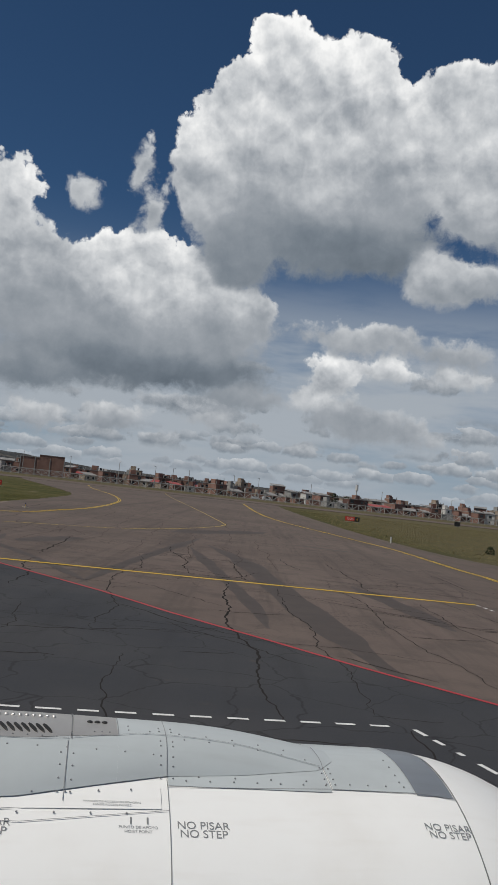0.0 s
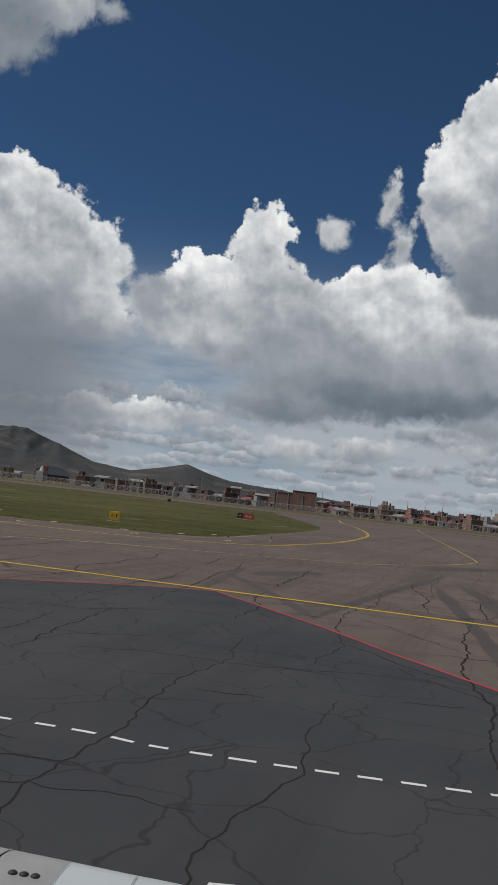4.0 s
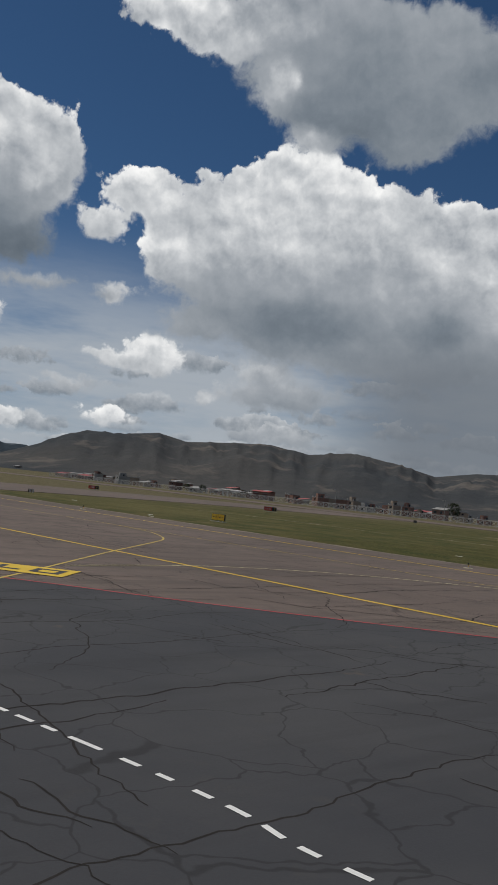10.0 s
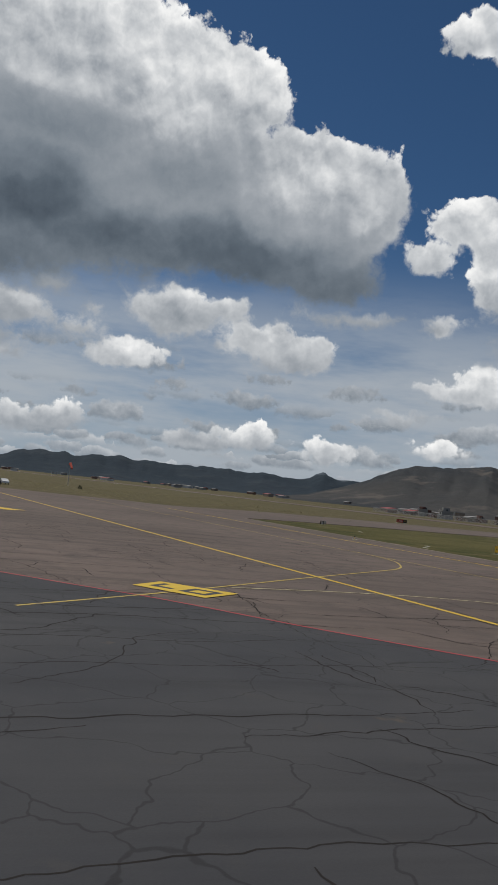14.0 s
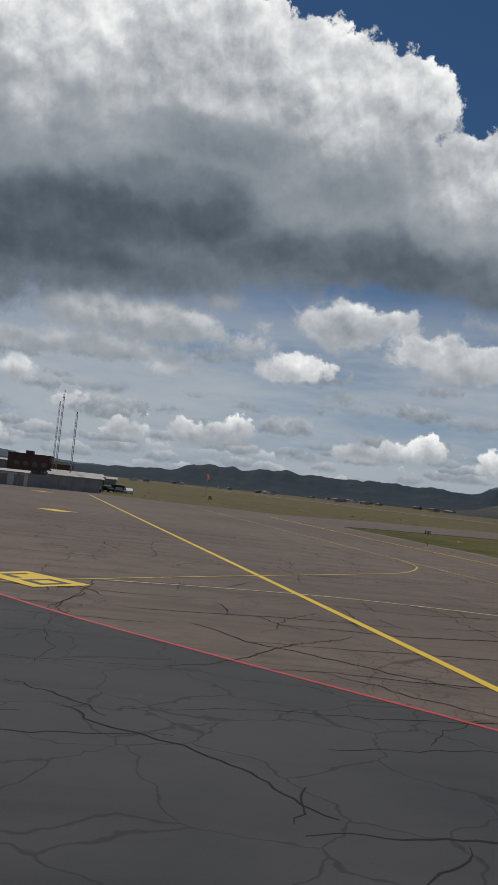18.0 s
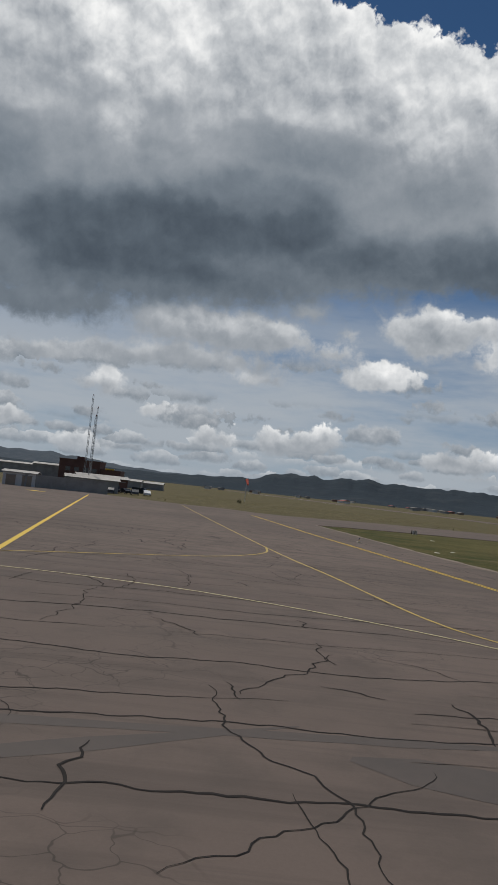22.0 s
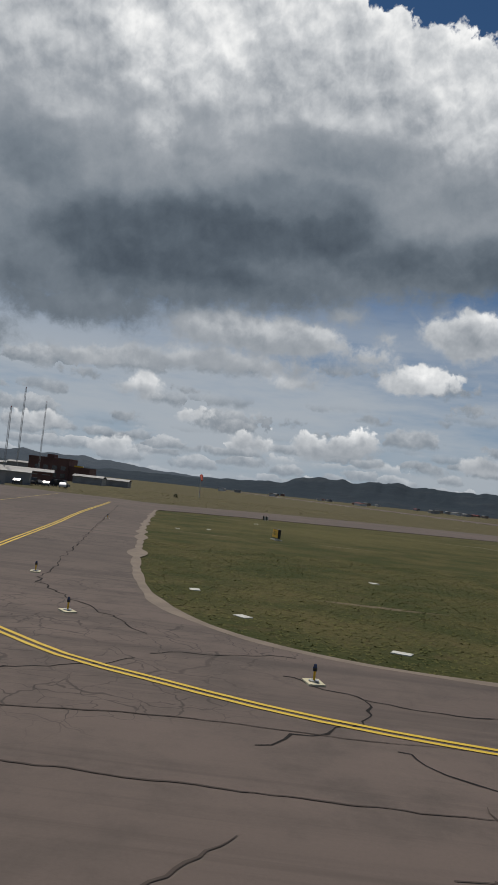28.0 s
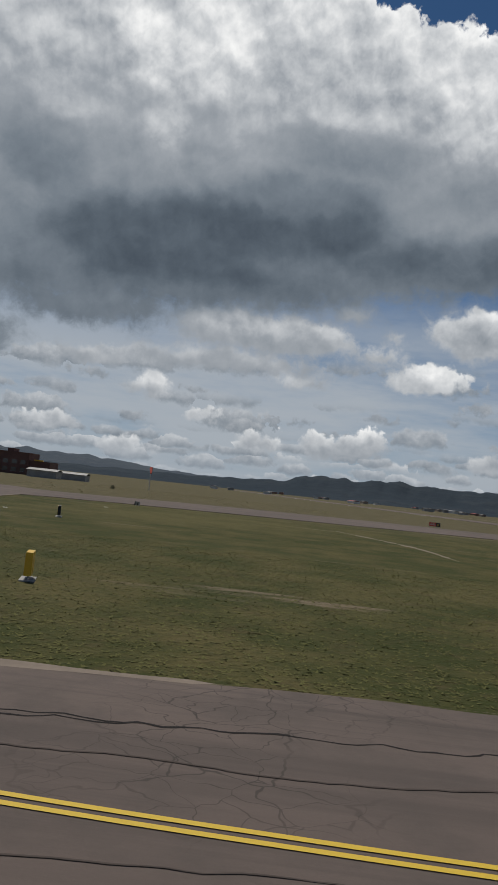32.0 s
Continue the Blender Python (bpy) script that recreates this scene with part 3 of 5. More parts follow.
def spline(points, step=1.0):
    """A smooth line through plan points, cut into short steps."""
    pts = [Vector((*p, 0)) if len(p) == 2 else Vector(p) for p in points]
    ext = [2 * pts[0] - pts[1], *pts, 2 * pts[-1] - pts[-2]]
    out = []
    for p0, p1, p2, p3 in zip(ext, ext[1:], ext[2:], ext[3:]):
        n = max(1, int((p2 - p1).length / step))
        for i in range(n):
            t = i / n
            out.append(0.5 * (2 * p1 + (p2 - p0) * t + (2 * p0 - 5 * p1 + 4 * p2 - p3) * t * t + (3 * p1 - p0 - 3 * p2 + p3) * t ** 3))
    return [*out, pts[-1]]


def rise(x, y):
    """The height of the ground: level, with shallow swells in the far field."""
    s = min(max((y - 420) / 300, 0), 1)
    return s * 0.8 * (1 + math.sin(x * 0.01))


def ribbon(bm, line, width, z, thick=0.0, shift=0.0):
    """A painted strip along a line of plan points."""
    left, right = [], []
    for i, p in enumerate(line):
        d = (line[min(i + 1, len(line) - 1)] - line[max(i - 1, 0)]).normalized()
        n = Vector((-d.y, d.x, 0))
        w = width(i / max(1, len(line) - 1)) if callable(width) else width
        for side, s in ((left, shift + w / 2), (right, shift - w / 2)):
            q = p + n * s
            side.append(bm.verts.new((q.x, q.y, z + rise(q.x, q.y))))
    for i in range(len(line) - 1):
        bm.faces.new((left[i], right[i], right[i + 1], left[i + 1]))
    return bm


def stroke(points, width, z, step=1.0, shift=0.0):
    return ribbon(bmesh.new(), spline(points, step), width, z, shift=shift)


def sheet(name, outline, z, mat, label, category):
    """A level sheet with a ragged, thin edge."""
    bm = bmesh.new()
    top = [bm.verts.new((p[0], p[1], z + rise(p[0], p[1]))) for p in outline]
    face = bm.faces.new(top)
    if face.normal.z < 0:
        face.normal_flip()
    edges = bmesh.ops.extrude_face_region(bm, geom=[face])
    bmesh.ops.translate(bm, verts=[v for v in edges["geom"] if isinstance(v, bmesh.types.BMVert)], vec=(0, 0, 0.0))
    bmesh.ops.translate(bm, verts=top, vec=(0, 0, -0.12))
    bmesh.ops.recalc_face_normals(bm, faces=bm.faces)
    return tagged(link_mesh(name, bm, mat), label, category, kind="structure")

# ---------------------------------------------------------------- ground, pavement and markings


def runway_y(x):
    return 289 + 0.22 * x


def build_ground():
    def axis(lo, hi, n):
        return sorted({round(v, 3) for v in (*np.linspace(lo, hi, n), *(s * 4600 * (k / 14) ** 2.2 for k in range(15) for s in (-1, 1)))})
    bm = bmesh.new()
    xs, ys = axis(-600, 500, 34), axis(-200, 700, 34)
    grid = [[bm.verts.new((x, y, -0.06 + rise(x, y))) for x in xs] for y in ys]
    for j in range(len(ys) - 1):
        for i in range(len(xs) - 1):
            bm.faces.new((grid[j][i], grid[j][i + 1], grid[j + 1][i + 1], grid[j + 1][i]))
    tagged(link_mesh("ground", bm, M["grass"], smooth=True), "flat airfield of short green and dry yellow grass", "grass field", kind="structure")


build_ground()

GRASS_EDGE = [(-133, 58), (-100, 62.3), (-81, 64.9), (-68, 67), (-52, 69.5), (-44.4, 70.9), (-38, 72.4), (-33.6, 74), (-30, 76.5), (-28.2, 78.9), (-27.3, 81.5), (-26.8, 86), (-27, 93), (-27.8, 103), (-28.5, 120), (-32.5, 157), (-45, 195), (-62, 240), (-74, 274)]
EAST_EDGE = [(10, 292), (10.4, 240), (14, 150), (17.6, 104), (23.3, 78.4), (38, 68), (90, 62), (170, 60)]
B_FAR = [(-176, 42), (-170, 54), (-192, 79), (-207, 110), (-214, 140), (-236, 238)]
B_NEAR = [(-190, 249), (-172, 150), (-165, 125), (-147, 81), (-136, 61), (-133, 58)]


def ragged(points, step, size):
    out = []
    for p in spline(points, step):
        n = noise.noise_vector((p.x * 0.35, p.y * 0.35, 3.1)) * size
        out.append((p.x + n.x, p.y + n.y))
    return out


outline = [(-185, -150), (-192, 6), (-176, 30), *ragged(B_FAR, 4, 0.5), *ragged(B_NEAR, 4, 0.5), *ragged(GRASS_EDGE, 0.6, 0.42)[1:], *ragged(EAST_EDGE, 3, 0.35), (170, -150)]
sheet("pavement", outline, 0.0, M["pavement"], "worn brown-grey asphalt taxiway with sealed cracks", "taxiway")
runway = [(x, runway_y(x)) for x in range(-1500, 801, 50)] + [(x, runway_y(x) + 46) for x in range(800, -1501, -50)]
sheet("runway", runway, 0.01, M["pavement"], "long grey asphalt runway beyond the grass", "runway")
RED_WEST = [(-46, 4), (-33, 17.2), (-28.3, 22.6), (-23.8, 26.6), (-18.9, 31.6), (-14.0, 36.8), (-11.6, 38.5)]
RED_EAST = [(-11.6, 38.5), (-10.6, 37.5), (-5.1, 32.2), (-2.3, 29.0), (1.1, 25.6), (3.5, 23.1), (6.4, 20.4), (14, 13), (32, -5)]
sheet("apron", [(p.x, p.y) for p in (*spline(RED_WEST, 2), *spline(RED_EAST, 2)[1:])] + [(32, -60), (-46, -60)], 0.006, M["apron"], "dark sealed asphalt parking apron", "apron")


def marking(name, bm, mat, label, category="road marking"):
    return tagged(link_mesh(name, bm, M[mat]), label, category, kind="structure")


Z = 0.014
bm = stroke(RED_WEST, 0.15, Z, 2)
ribbon(bm, spline(RED_EAST, 2), 0.15, Z)
marking("red_line", bm, "red", "worn red boundary line round the apron")
marking("yellow_line", stroke([(-170, 14.7), (-80, 28.5), (-12, 38.98), (11.7, 42.3)], 0.34, Z, 4), "yellow", "straight yellow apron line on brown asphalt")
CENTRE = [(-165, 34.2), (-120, 40.7), (-64.5, 49.0), (-47.7, 52.0), (-32.9, 54.5), (-28.2, 56.3), (-23.9, 58.7), (-19.4, 62.4), (-14.8, 66.5), (-10.7, 70.5), (-7, 78.5), (-4.2, 88), (-2.6, 97), (-3.1, 106), (-10, 155), (-21.8, 235), (-28, 285)]
marking("taxiway_centre_line", stroke(CENTRE, 0.16, Z, 1.5), "yellow_faint", "faded yellow taxiway centre line")
marking("lead_in_line", stroke([(-24.5, 17.2), (-29.6, 22.7), (-33.3, 26.4), (-40.7, 33.7), (-48, 41.2), (-52, 45.0), (-56, 47.2), (-60.5, 48.6), (-67, 48.75)], 0.16, Z + 0.003, 1), "yellow_faint", "curved yellow stand lead-in line")
marking("lead_out_line", stroke([(-33.4, 27.0), (-34.6, 32.8), (-35.0, 38.1), (-34.0, 44), (-32.6, 47.4), (-30.8, 50.6), (-27.9, 54.6), (-24.2, 58.3), (-20, 61.8)], 0.13, Z + 0.006, 1), "pale_line", "thin pale curved lead-out line")
EDGE = [(-148, 47.8), (-136, 49.6), (-100, 54.6), (-74, 58.7), (-50, 62.2), (-40.4, 63.8), (-36, 64.6), (-32, 66), (-29.3, 67.6), (-27, 69.9), (-24.4, 72.6), (-23, 75.0), (-21.7, 77.5), (-20.8, 80.1), (-20.2, 83.4), (-20, 88.7), (-19.3, 98), (-19.2, 108), (-20, 125), (-22.7, 151), (-30.5, 188), (-42.5, 231), (-52, 275)]
bm = stroke(EDGE, 0.15, Z, 1, 0.15)
ribbon(bm, spline(EDGE, 1), 0.15, Z, shift=-0.15)
marking("taxiway_edge_line", bm, "yellow", "double yellow taxiway edge line")
EAST_LINE = [(60, 52), (22, 56), (17.6, 62), (15.1, 86), (11.4, 104), (3.3, 151), (-1.7, 255)]
bm = stroke(EAST_LINE, 0.15, Z, 2, 0.15)
ribbon(bm, spline(EAST_LINE, 2), 0.15, Z, shift=-0.15)
marking("taxiway_edge_line", bm, "yellow", "double yellow taxiway edge line")
marking("runway_edge_line", ribbon(bmesh.new(), [Vector((x, runway_y(x) + 1.2, 0)) for x in range(-1400, 700, 40)], 0.9, 0.03), "white", "white runway edge line")


def dashes(points, length, gap, width):
    line = spline(points, 0.1)
    run, bm, piece = 0.0, bmesh.new(), []
    for a, b in zip(line, line[1:]):
        run += (b - a).length
        if run % (length + gap) < length:
            piece.append(a)
        elif len(piece) > 1:
            ribbon(bm, piece, width, Z)
            piece = []
    return bm


marking("dashed_line", dashes([(-40, 8.2), (-10.1, 14.9), (-4.0, 15.7), (3.6, 17.4)], 0.50, 0.22, 0.11), "white", "white dashed service-road line on dark asphalt")
marking("dashed_line", dashes([(3.8, 17.3), (4.7, 15.2), (8.6, 6.0), (14, -8)], 0.50, 0.22, 0.11), "white", "white dashed service-road line on dark asphalt")
marking("dashed_line", dashes([(11.7, 42.1), (12.6, 38.5), (17, 26)], 0.42, 0.3, 0.14), "white", "white dashed line on brown asphalt")

# the yellow stand panel with its dark outlined figures
PANEL = [(-31.9, 22.2), (-33.8, 23.8), (-31.2, 26.7), (-29.2, 24.7)]


def panel_point(u, v, z):
    a, b, c, d = (Vector((*p, z)) for p in PANEL)
    return (a * (1 - u) + d * u) * (1 - v) + (b * (1 - u) + c * u) * v


def panel_sheet(bm, cells, z):
    for u0, v0, u1, v1 in cells:
        bm.faces.new([bm.verts.new(panel_point(u, v, z)) for u, v in ((u0, v0), (u1, v0), (u1, v1), (u0, v1))])
    return bm


marking("stand_panel", panel_sheet(bmesh.new(), [(0, 0, 1, 1)], Z + 0.012), "yellow", "yellow painted stand panel with black figures")
marking("stand_figure", panel_sheet(bmesh.new(), [(0.12, 0.26, 0.20, 0.80), (0.20, 0.26, 0.42, 0.40)], Z + 0.016), "black", "black painted angle figure on the yellow panel")
marking("stand_figure", panel_sheet(bmesh.new(), [(0.54, 0.22, 0.62, 0.78), (0.82, 0.22, 0.90, 0.78), (0.62, 0.22, 0.82, 0.35), (0.62, 0.65, 0.82, 0.78)], Z + 0.016), "black", "black painted square figure on the yellow panel")


# the panels of the next two stands, further along the apron
for dx, dy in ((-58.4, -6.3), (-125.3, -17.1)):
    bm = bmesh.new()
    bm.faces.new([bm.verts.new((x + dx, y + dy, Z + 0.012)) for x, y in PANEL])
    marking("stand_panel", bm, "yellow", "yellow painted panel of a neighbouring stand")

LAYER = [0]


def crack_line(bm, start, heading, length, width, wander=0.3, jag=0.09):
    """A seam that keeps its heading, wanders a little and is ragged in detail."""
    d, n = Vector((math.cos(heading), math.sin(heading), 0)), Vector((-math.sin(heading), math.cos(heading), 0))
    s0 = start[0] * 1.7 + start[1]
    pts = []
    for i in range(max(3, int(length / 0.22))):
        u = i * 0.22
        off = wander * noise.noise((u * 0.22, s0, 0.3)) * 2 + jag * (noise.noise((u * 1.3, s0, 5.0)) + 0.7 * noise.noise((u * 3.1, s0, 9.0)))
        pts.append(Vector((*start, 0)) + d * u + n * off)
    LAYER[0] += 1
    ribbon(bm, pts, lambda t: width * (0.3 + 0.6 * abs(noise.noise((0.9 * t * length, s0, 1.0))) + 0.6 * min(1, 4 * t, 4 * (1 - t))), 0.0072 + 0.00001 * (LAYER[0] % 500))
    return pts


def build_cracks():
    rng = random.Random(5)
    bm = bmesh.new()
    # long joints that run with the paving lanes
    for k in range(-26, 13):
        x0 = k * 3.3 + rng.uniform(-0.8, 0.8)
        y0 = 2 + rng.uniform(-4, 4)
        while y0 < 51:
            n = rng.uniform(9, 30)
            crack_line(bm, (x0 - (y0 - 20) * 0.13, y0), radians(97 + rng.uniform(-2.5, 2.5)), min(n, 58 - y0), rng.uniform(0.03, 0.075), 0.4, 0.14)
            y0 += n + rng.uniform(0.0, 4)
    # cross cracks from lane to lane, and slanting ones
    for _ in range(270):
        x, y = rng.uniform(-75, 26), rng.uniform(4, 52)
        crack_line(bm, (x, y), radians(rng.choice((4, 8, 12, 184, -35, 48)) + rng.uniform(-12, 12)), 3.3 * rng.choice((0.6, 1, 1, 2, 3)), rng.uniform(0.025, 0.06), 0.55, 0.2)
    for _ in range(50):
        x, y = rng.uniform(-75, 0), rng.uniform(53, 64)
        if y < 62 + 0.15 * (x + 45):
            crack_line(bm, (x, y), radians(rng.choice((5, 97, 97, 140)) + rng.uniform(-12, 12)), rng.uniform(2, 6), rng.uniform(0.02, 0.04), 0.35, 0.12)
    # the shoulder beside the grass
    for p in ([(-135, 51.8), (-53.4, 65.5), (-41, 67.6), (-37, 68.3), (-32.2, 71.5), (-28.5, 74)], [(-23.1, 84), (-24.6, 86.5), (-26.4, 87.6)], [(-25, 78), (-23, 81), (-23.4, 86), (-23.6, 95), (-24.4, 104)], [(-22.2, 71.6), (-23.9, 73.6), (-25.1, 74.4)], [(-19, 77.5), (-21.5, 79.6), (-23.4, 79.9)], [(-19.6, 80), (-18.2, 81.4), (-17.4, 83.5)], [(-23.6, 90), (-23.2, 93), (-24.0, 99)], [(-25.8, 74.5), (-27.4, 78.2)], [(-24.8, 84.5), (-23.2, 87.8), (-23.4, 92)]):
        line = spline(p, 0.3)
        for q in line:
            q += noise.noise_vector((q.x * 1.4, q.y * 1.4, 0)) * 0.3
            q.z = 0
        LAYER[0] += 1
        ribbon(bm, line, lambda t: 0.03 + 0.09 * abs(noise.noise((60 * t, p[0][0], 0.5))), 0.0065 + 0.00002 * (LAYER[0] % 50))
    ob = link_mesh("crack_seal", bm, M["tar"], bpy.data.objects["pavement"], "black bitumen seal in the cracks")
    # the taxiway beside the grass: long faint joints, and thin cracks that wander across them
    bm = bmesh.new()
    for k in range(8):
        x0, y0 = -19.5 + k * 3.1 + rng.uniform(-0.6, 0.6), 50 + rng.uniform(-3, 3)
        while y0 < 112:
            n = rng.uniform(12, 34)
            crack_line(bm, (x0 + (y0 - 60) * -0.05, y0), radians(93 + rng.uniform(-1.5, 1.5)), n, rng.uniform(0.03, 0.06), 0.3, 0.08)
            y0 += n + rng.uniform(0, 6)
    for _ in range(46):
        x, y = rng.uniform(-19, 0), rng.uniform(54, 108)
        crack_line(bm, (x, y), radians(rng.choice((0, 180)) + rng.uniform(-30, 30)), rng.uniform(2, 5.5), rng.uniform(0.03, 0.06), 0.6, 0.2)
    old = link_mesh("crack_seal", bm, M["tar_faded"], bpy.data.objects["pavement"], "faded grey seal in the cracks")
    old["kind"] = "stuff"
    ob["kind"] = "stuff"


build_cracks()


def build_verge():
    bm = bmesh.new()
    for k, line in enumerate((spline(GRASS_EDGE, 0.6), spline(EAST_EDGE, 0.8), spline(B_NEAR, 1.5), spline(B_FAR, 1.5))):
        ribbon(bm, line, lambda t, k=k, n=len(line): (0.35 + 1.5 * abs(noise.noise((t * n * 0.09, k * 7.0, 2.0)))) * (1.0 if k == 0 and t < 0.40 else 0.015) + 0.1 * noise.noise((t * n * 0.4, k, 4.0)), 0.003 + 0.001 * k)
    tagged(link_mesh("verge", bm, M["dirt"]), "pale dry dirt between asphalt and grass", "verge", kind="structure")


build_verge()
bm = ribbon(bmesh.new(), [Vector((x, 402 + 0.22 * x, 0)) for x in range(-900, 420, 20)], lambda t: 4.2 + 1.5 * noise.noise((t * 60, 1.0, 6.0)), 0.0)
tagged(link_mesh("perimeter_track", bm, M["dirt"]), "pale dirt track along the airfield fence", "track", kind="structure")
bm = bmesh.new()
for pts, w in (([(-96, 118), (-74, 126), (-58, 129)], 1.2), ([(-128, 104), (-104, 112), (-86, 114)], 1.6), ([(-120, 148), (-84, 160)], 1.8)):
    ribbon(bm, spline(pts, 1.0), lambda t, w=w: w * math.sin(math.pi * min(max(t, 0.04), 0.96)) * (0.2 + 1.8 * abs(noise.noise((t * 14, w, 3.0)))), -0.052)
tagged(link_mesh("bare_soil", bm, M["dirt"], bpy.data.objects["ground"], "bare pale soil in the grass"))["kind"] = "stuff"
bm = bmesh.new()
for pts, w in (([(-3.6, 58.9), (0.3, 35), (1.1, 27.9)], 0.9), ([(-2.6, 63.1), (0.2, 51.5), (2.2, 36.7), (3.7, 26.5), (4.5, 21.5), (4.9, 19.1)], 1.5), ([(5.8, 44.5), (7.3, 37.7), (8.2, 32.1)], 1.3), ([(-3.6, 69.5), (-5.6, 46.4), (-6.3, 34.1)], 0.9), ([(-14.7, 48.4), (-9.6, 40.7), (-6, 34.3)], 0.7), ([(-12.3, 37.9), (-14.8, 53.3)], 0.6), ([(-6.3, 74.3), (2.2, 92.3)], 3.2), ([(-13, 49.2), (-10.8, 56.6)], 2.6), ([(4.3, 75.3), (9.9, 73.7)], 1.2), ([(-9.6, 36), (-5.4, 40.2)], 0.4)):
    LAYER[0] += 1
    ribbon(bm, spline(pts, 1.0), lambda t, w=w: 1.2 * w * (0.12 + 0.75 * min(1, 5 * t, 5 * (1 - t))) * (0.8 + 0.5 * noise.noise((t * 9, w, 8.0))), 0.002 + 0.0003 * (LAYER[0] % 10))
tagged(link_mesh("tyre_stain", bm, M["rubber_stain"], bpy.data.objects["pavement"], "dark tyre stains on the asphalt"))["kind"] = "stuff"

# ---------------------------------------------------------------- hills
RIDGE_WEST = [(-30, 0.2), (10, 0.3), (15.7, 0.7), (18.5, 0.88), (19.9, 1.17), (21.6, 1.72), (23.3, 1.3), (25.3, 0.88), (27.8, 1.15), (30.1, 2.03), (32.4, 2.86), (34, 2.82), (35.9, 2.73), (38.5, 2.28), (41.2, 2.9), (43.8, 3.2), (47, 2.87), (49.6, 3.3), (51.9, 3.18), (55.3, 2.89), (57.2, 3.29), (59.9, 2.88), (62, 2.9), (63.6, 2.26), (65, 1.65), (66.7, 1.0), (69, 0.3), (71, 0)]
RIDGE_SOUTH = [(65, 1.2), (67.8, 1.64), (69.8, 1.2), (71.2, 1.35), (75.2, 1.41), (79.1, 1.37), (81.2, 1.5), (83.5, 1.36), (86, 1.36), (87.9, 1.27), (89.3, 0.85), (91.5, 0.75), (94.4, 0.53), (98, 0.53), (102, 0.43), (111, 0.4), (124, 0.3)]
RIDGE_FAR = [(59, 0.6), (65, 1.3), (67.8, 1.66), (70, 1.2), (73, 0.6), (89, 0.5), (94.3, 0.6), (98, 0.70), (101, 1.03), (103.4, 1.08), (104.8, 1.13), (107.5, 1.1), (109.6, 1.2), (115, 1.4), (123, 1.0), (139, 0.7)]


# a, b and c are ground colours with the air's haze already mixed in
def hazed_hill_look(a, b, c):
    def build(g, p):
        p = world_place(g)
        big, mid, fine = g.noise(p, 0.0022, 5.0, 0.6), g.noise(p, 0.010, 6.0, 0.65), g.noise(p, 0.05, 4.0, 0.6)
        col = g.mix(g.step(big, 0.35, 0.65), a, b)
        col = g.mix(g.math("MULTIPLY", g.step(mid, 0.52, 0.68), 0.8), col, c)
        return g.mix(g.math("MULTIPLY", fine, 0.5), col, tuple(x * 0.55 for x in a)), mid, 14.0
    return build


def build_hill(name, ridge, dist, depth, look_of, label, rough):
    az = np.linspace(ridge[0][0], ridge[-1][0], int((ridge[-1][0] - ridge[0][0]) * 5))
    top = np.interp(az, [r[0] for r in ridge], [r[1] for r in ridge])
    if dist > 2000:
        top = top * np.array([1 + 0.22 * noise.noise((a * 0.8, dist, 0.0)) + 0.07 * noise.noise((a * 2.2, dist, 4.0)) for a in az])
    bm, rows = bmesh.new(), []
    for k in range(25):
        s = k / 16 if k <= 16 else 1 + (k - 16) / 8
        row = []
        for a, e in zip(az, top):
            r = dist + depth * s
            x, y = -math.sin(radians(a)) * r, 20 + math.cos(radians(a)) * r
            crest = 4.4 + math.tan(radians(max(e, 0.02))) * (dist + depth)
            fall = math.sin(min(s, 1) * math.pi / 2) ** 1.25 if s <= 1 else max(0.0, 1 - 0.9 * (s - 1))
            n = noise.fractal((x * rough, y * rough, 2.0), 0.9, 2.0, 5) * 0.16 * crest * (1 - min(s, 1) ** 6 if s <= 1 else 0.3)
            g = 1 - (0.20 * abs(noise.noise((a * 0.55, s * 0.8, dist * 0.01))) + 0.12 * abs(noise.noise((a * 1.1 + 1.5 * s, s * 1.6, 3.0))) + 0.10 * abs(noise.noise((a * 2.6 - s, s * 2.4, 6.0)))) * math.sin(math.pi * min(s, 1))
            row.append(bm.verts.new((x, y, -1.0 + max(0.0, crest * fall * g + n * min(1, 3 * s)))))
        rows.append(row)
    for a, b in zip(rows, rows[1:]):
        for i in range(len(az) - 1):
            bm.faces.new((a[i + 1], a[i], b[i], b[i + 1]))
    ob = link_mesh(name, bm, material(name + "_hazed_earth", look_of, 0.95, spec=0.05), smooth=True)
    return tagged(ob, label, "hills", kind="structure")


# the two far ranges: bluish base colours stand in for the haze of distance
build_hill("hills_far", RIDGE_FAR, 3600, 900, hazed_hill_look((0.075, 0.095, 0.12), (0.09, 0.11, 0.13), (0.11, 0.125, 0.14)), "distant mountain range, blue-grey with haze in its colour", 0.0011)
build_hill("hills_south", RIDGE_SOUTH, 2300, 700, hazed_hill_look((0.034, 0.048, 0.062), (0.044, 0.058, 0.072), (0.058, 0.068, 0.078)), "dark range of low hills with blue haze in its colour", 0.0022)
# the near hills' browns are lifted and cooled, as painted aerial haze
build_hill("hills_west", RIDGE_WEST, 1250, 750, hazed_hill_look((0.048, 0.054, 0.060), (0.082, 0.080, 0.077), (0.162, 0.144, 0.126)), "bare brown hills behind the town", 0.0035)

# ---------------------------------------------------------------- taxiway signs, lights and slabs


def lettering(text, size, at, turn, mat, parent, name="lettering"):
    curve = bpy.data.curves.new(name, "FONT")
    curve.body, curve.size, curve.extrude = text, size, 0.004
    curve.align_x, curve.align_y = "CENTER", "CENTER"
    curve.materials.append(mat)
    ob = new(name, curve)
    ob.parent = parent
    ob.matrix_basis = pose(*at, *turn)
    return ob


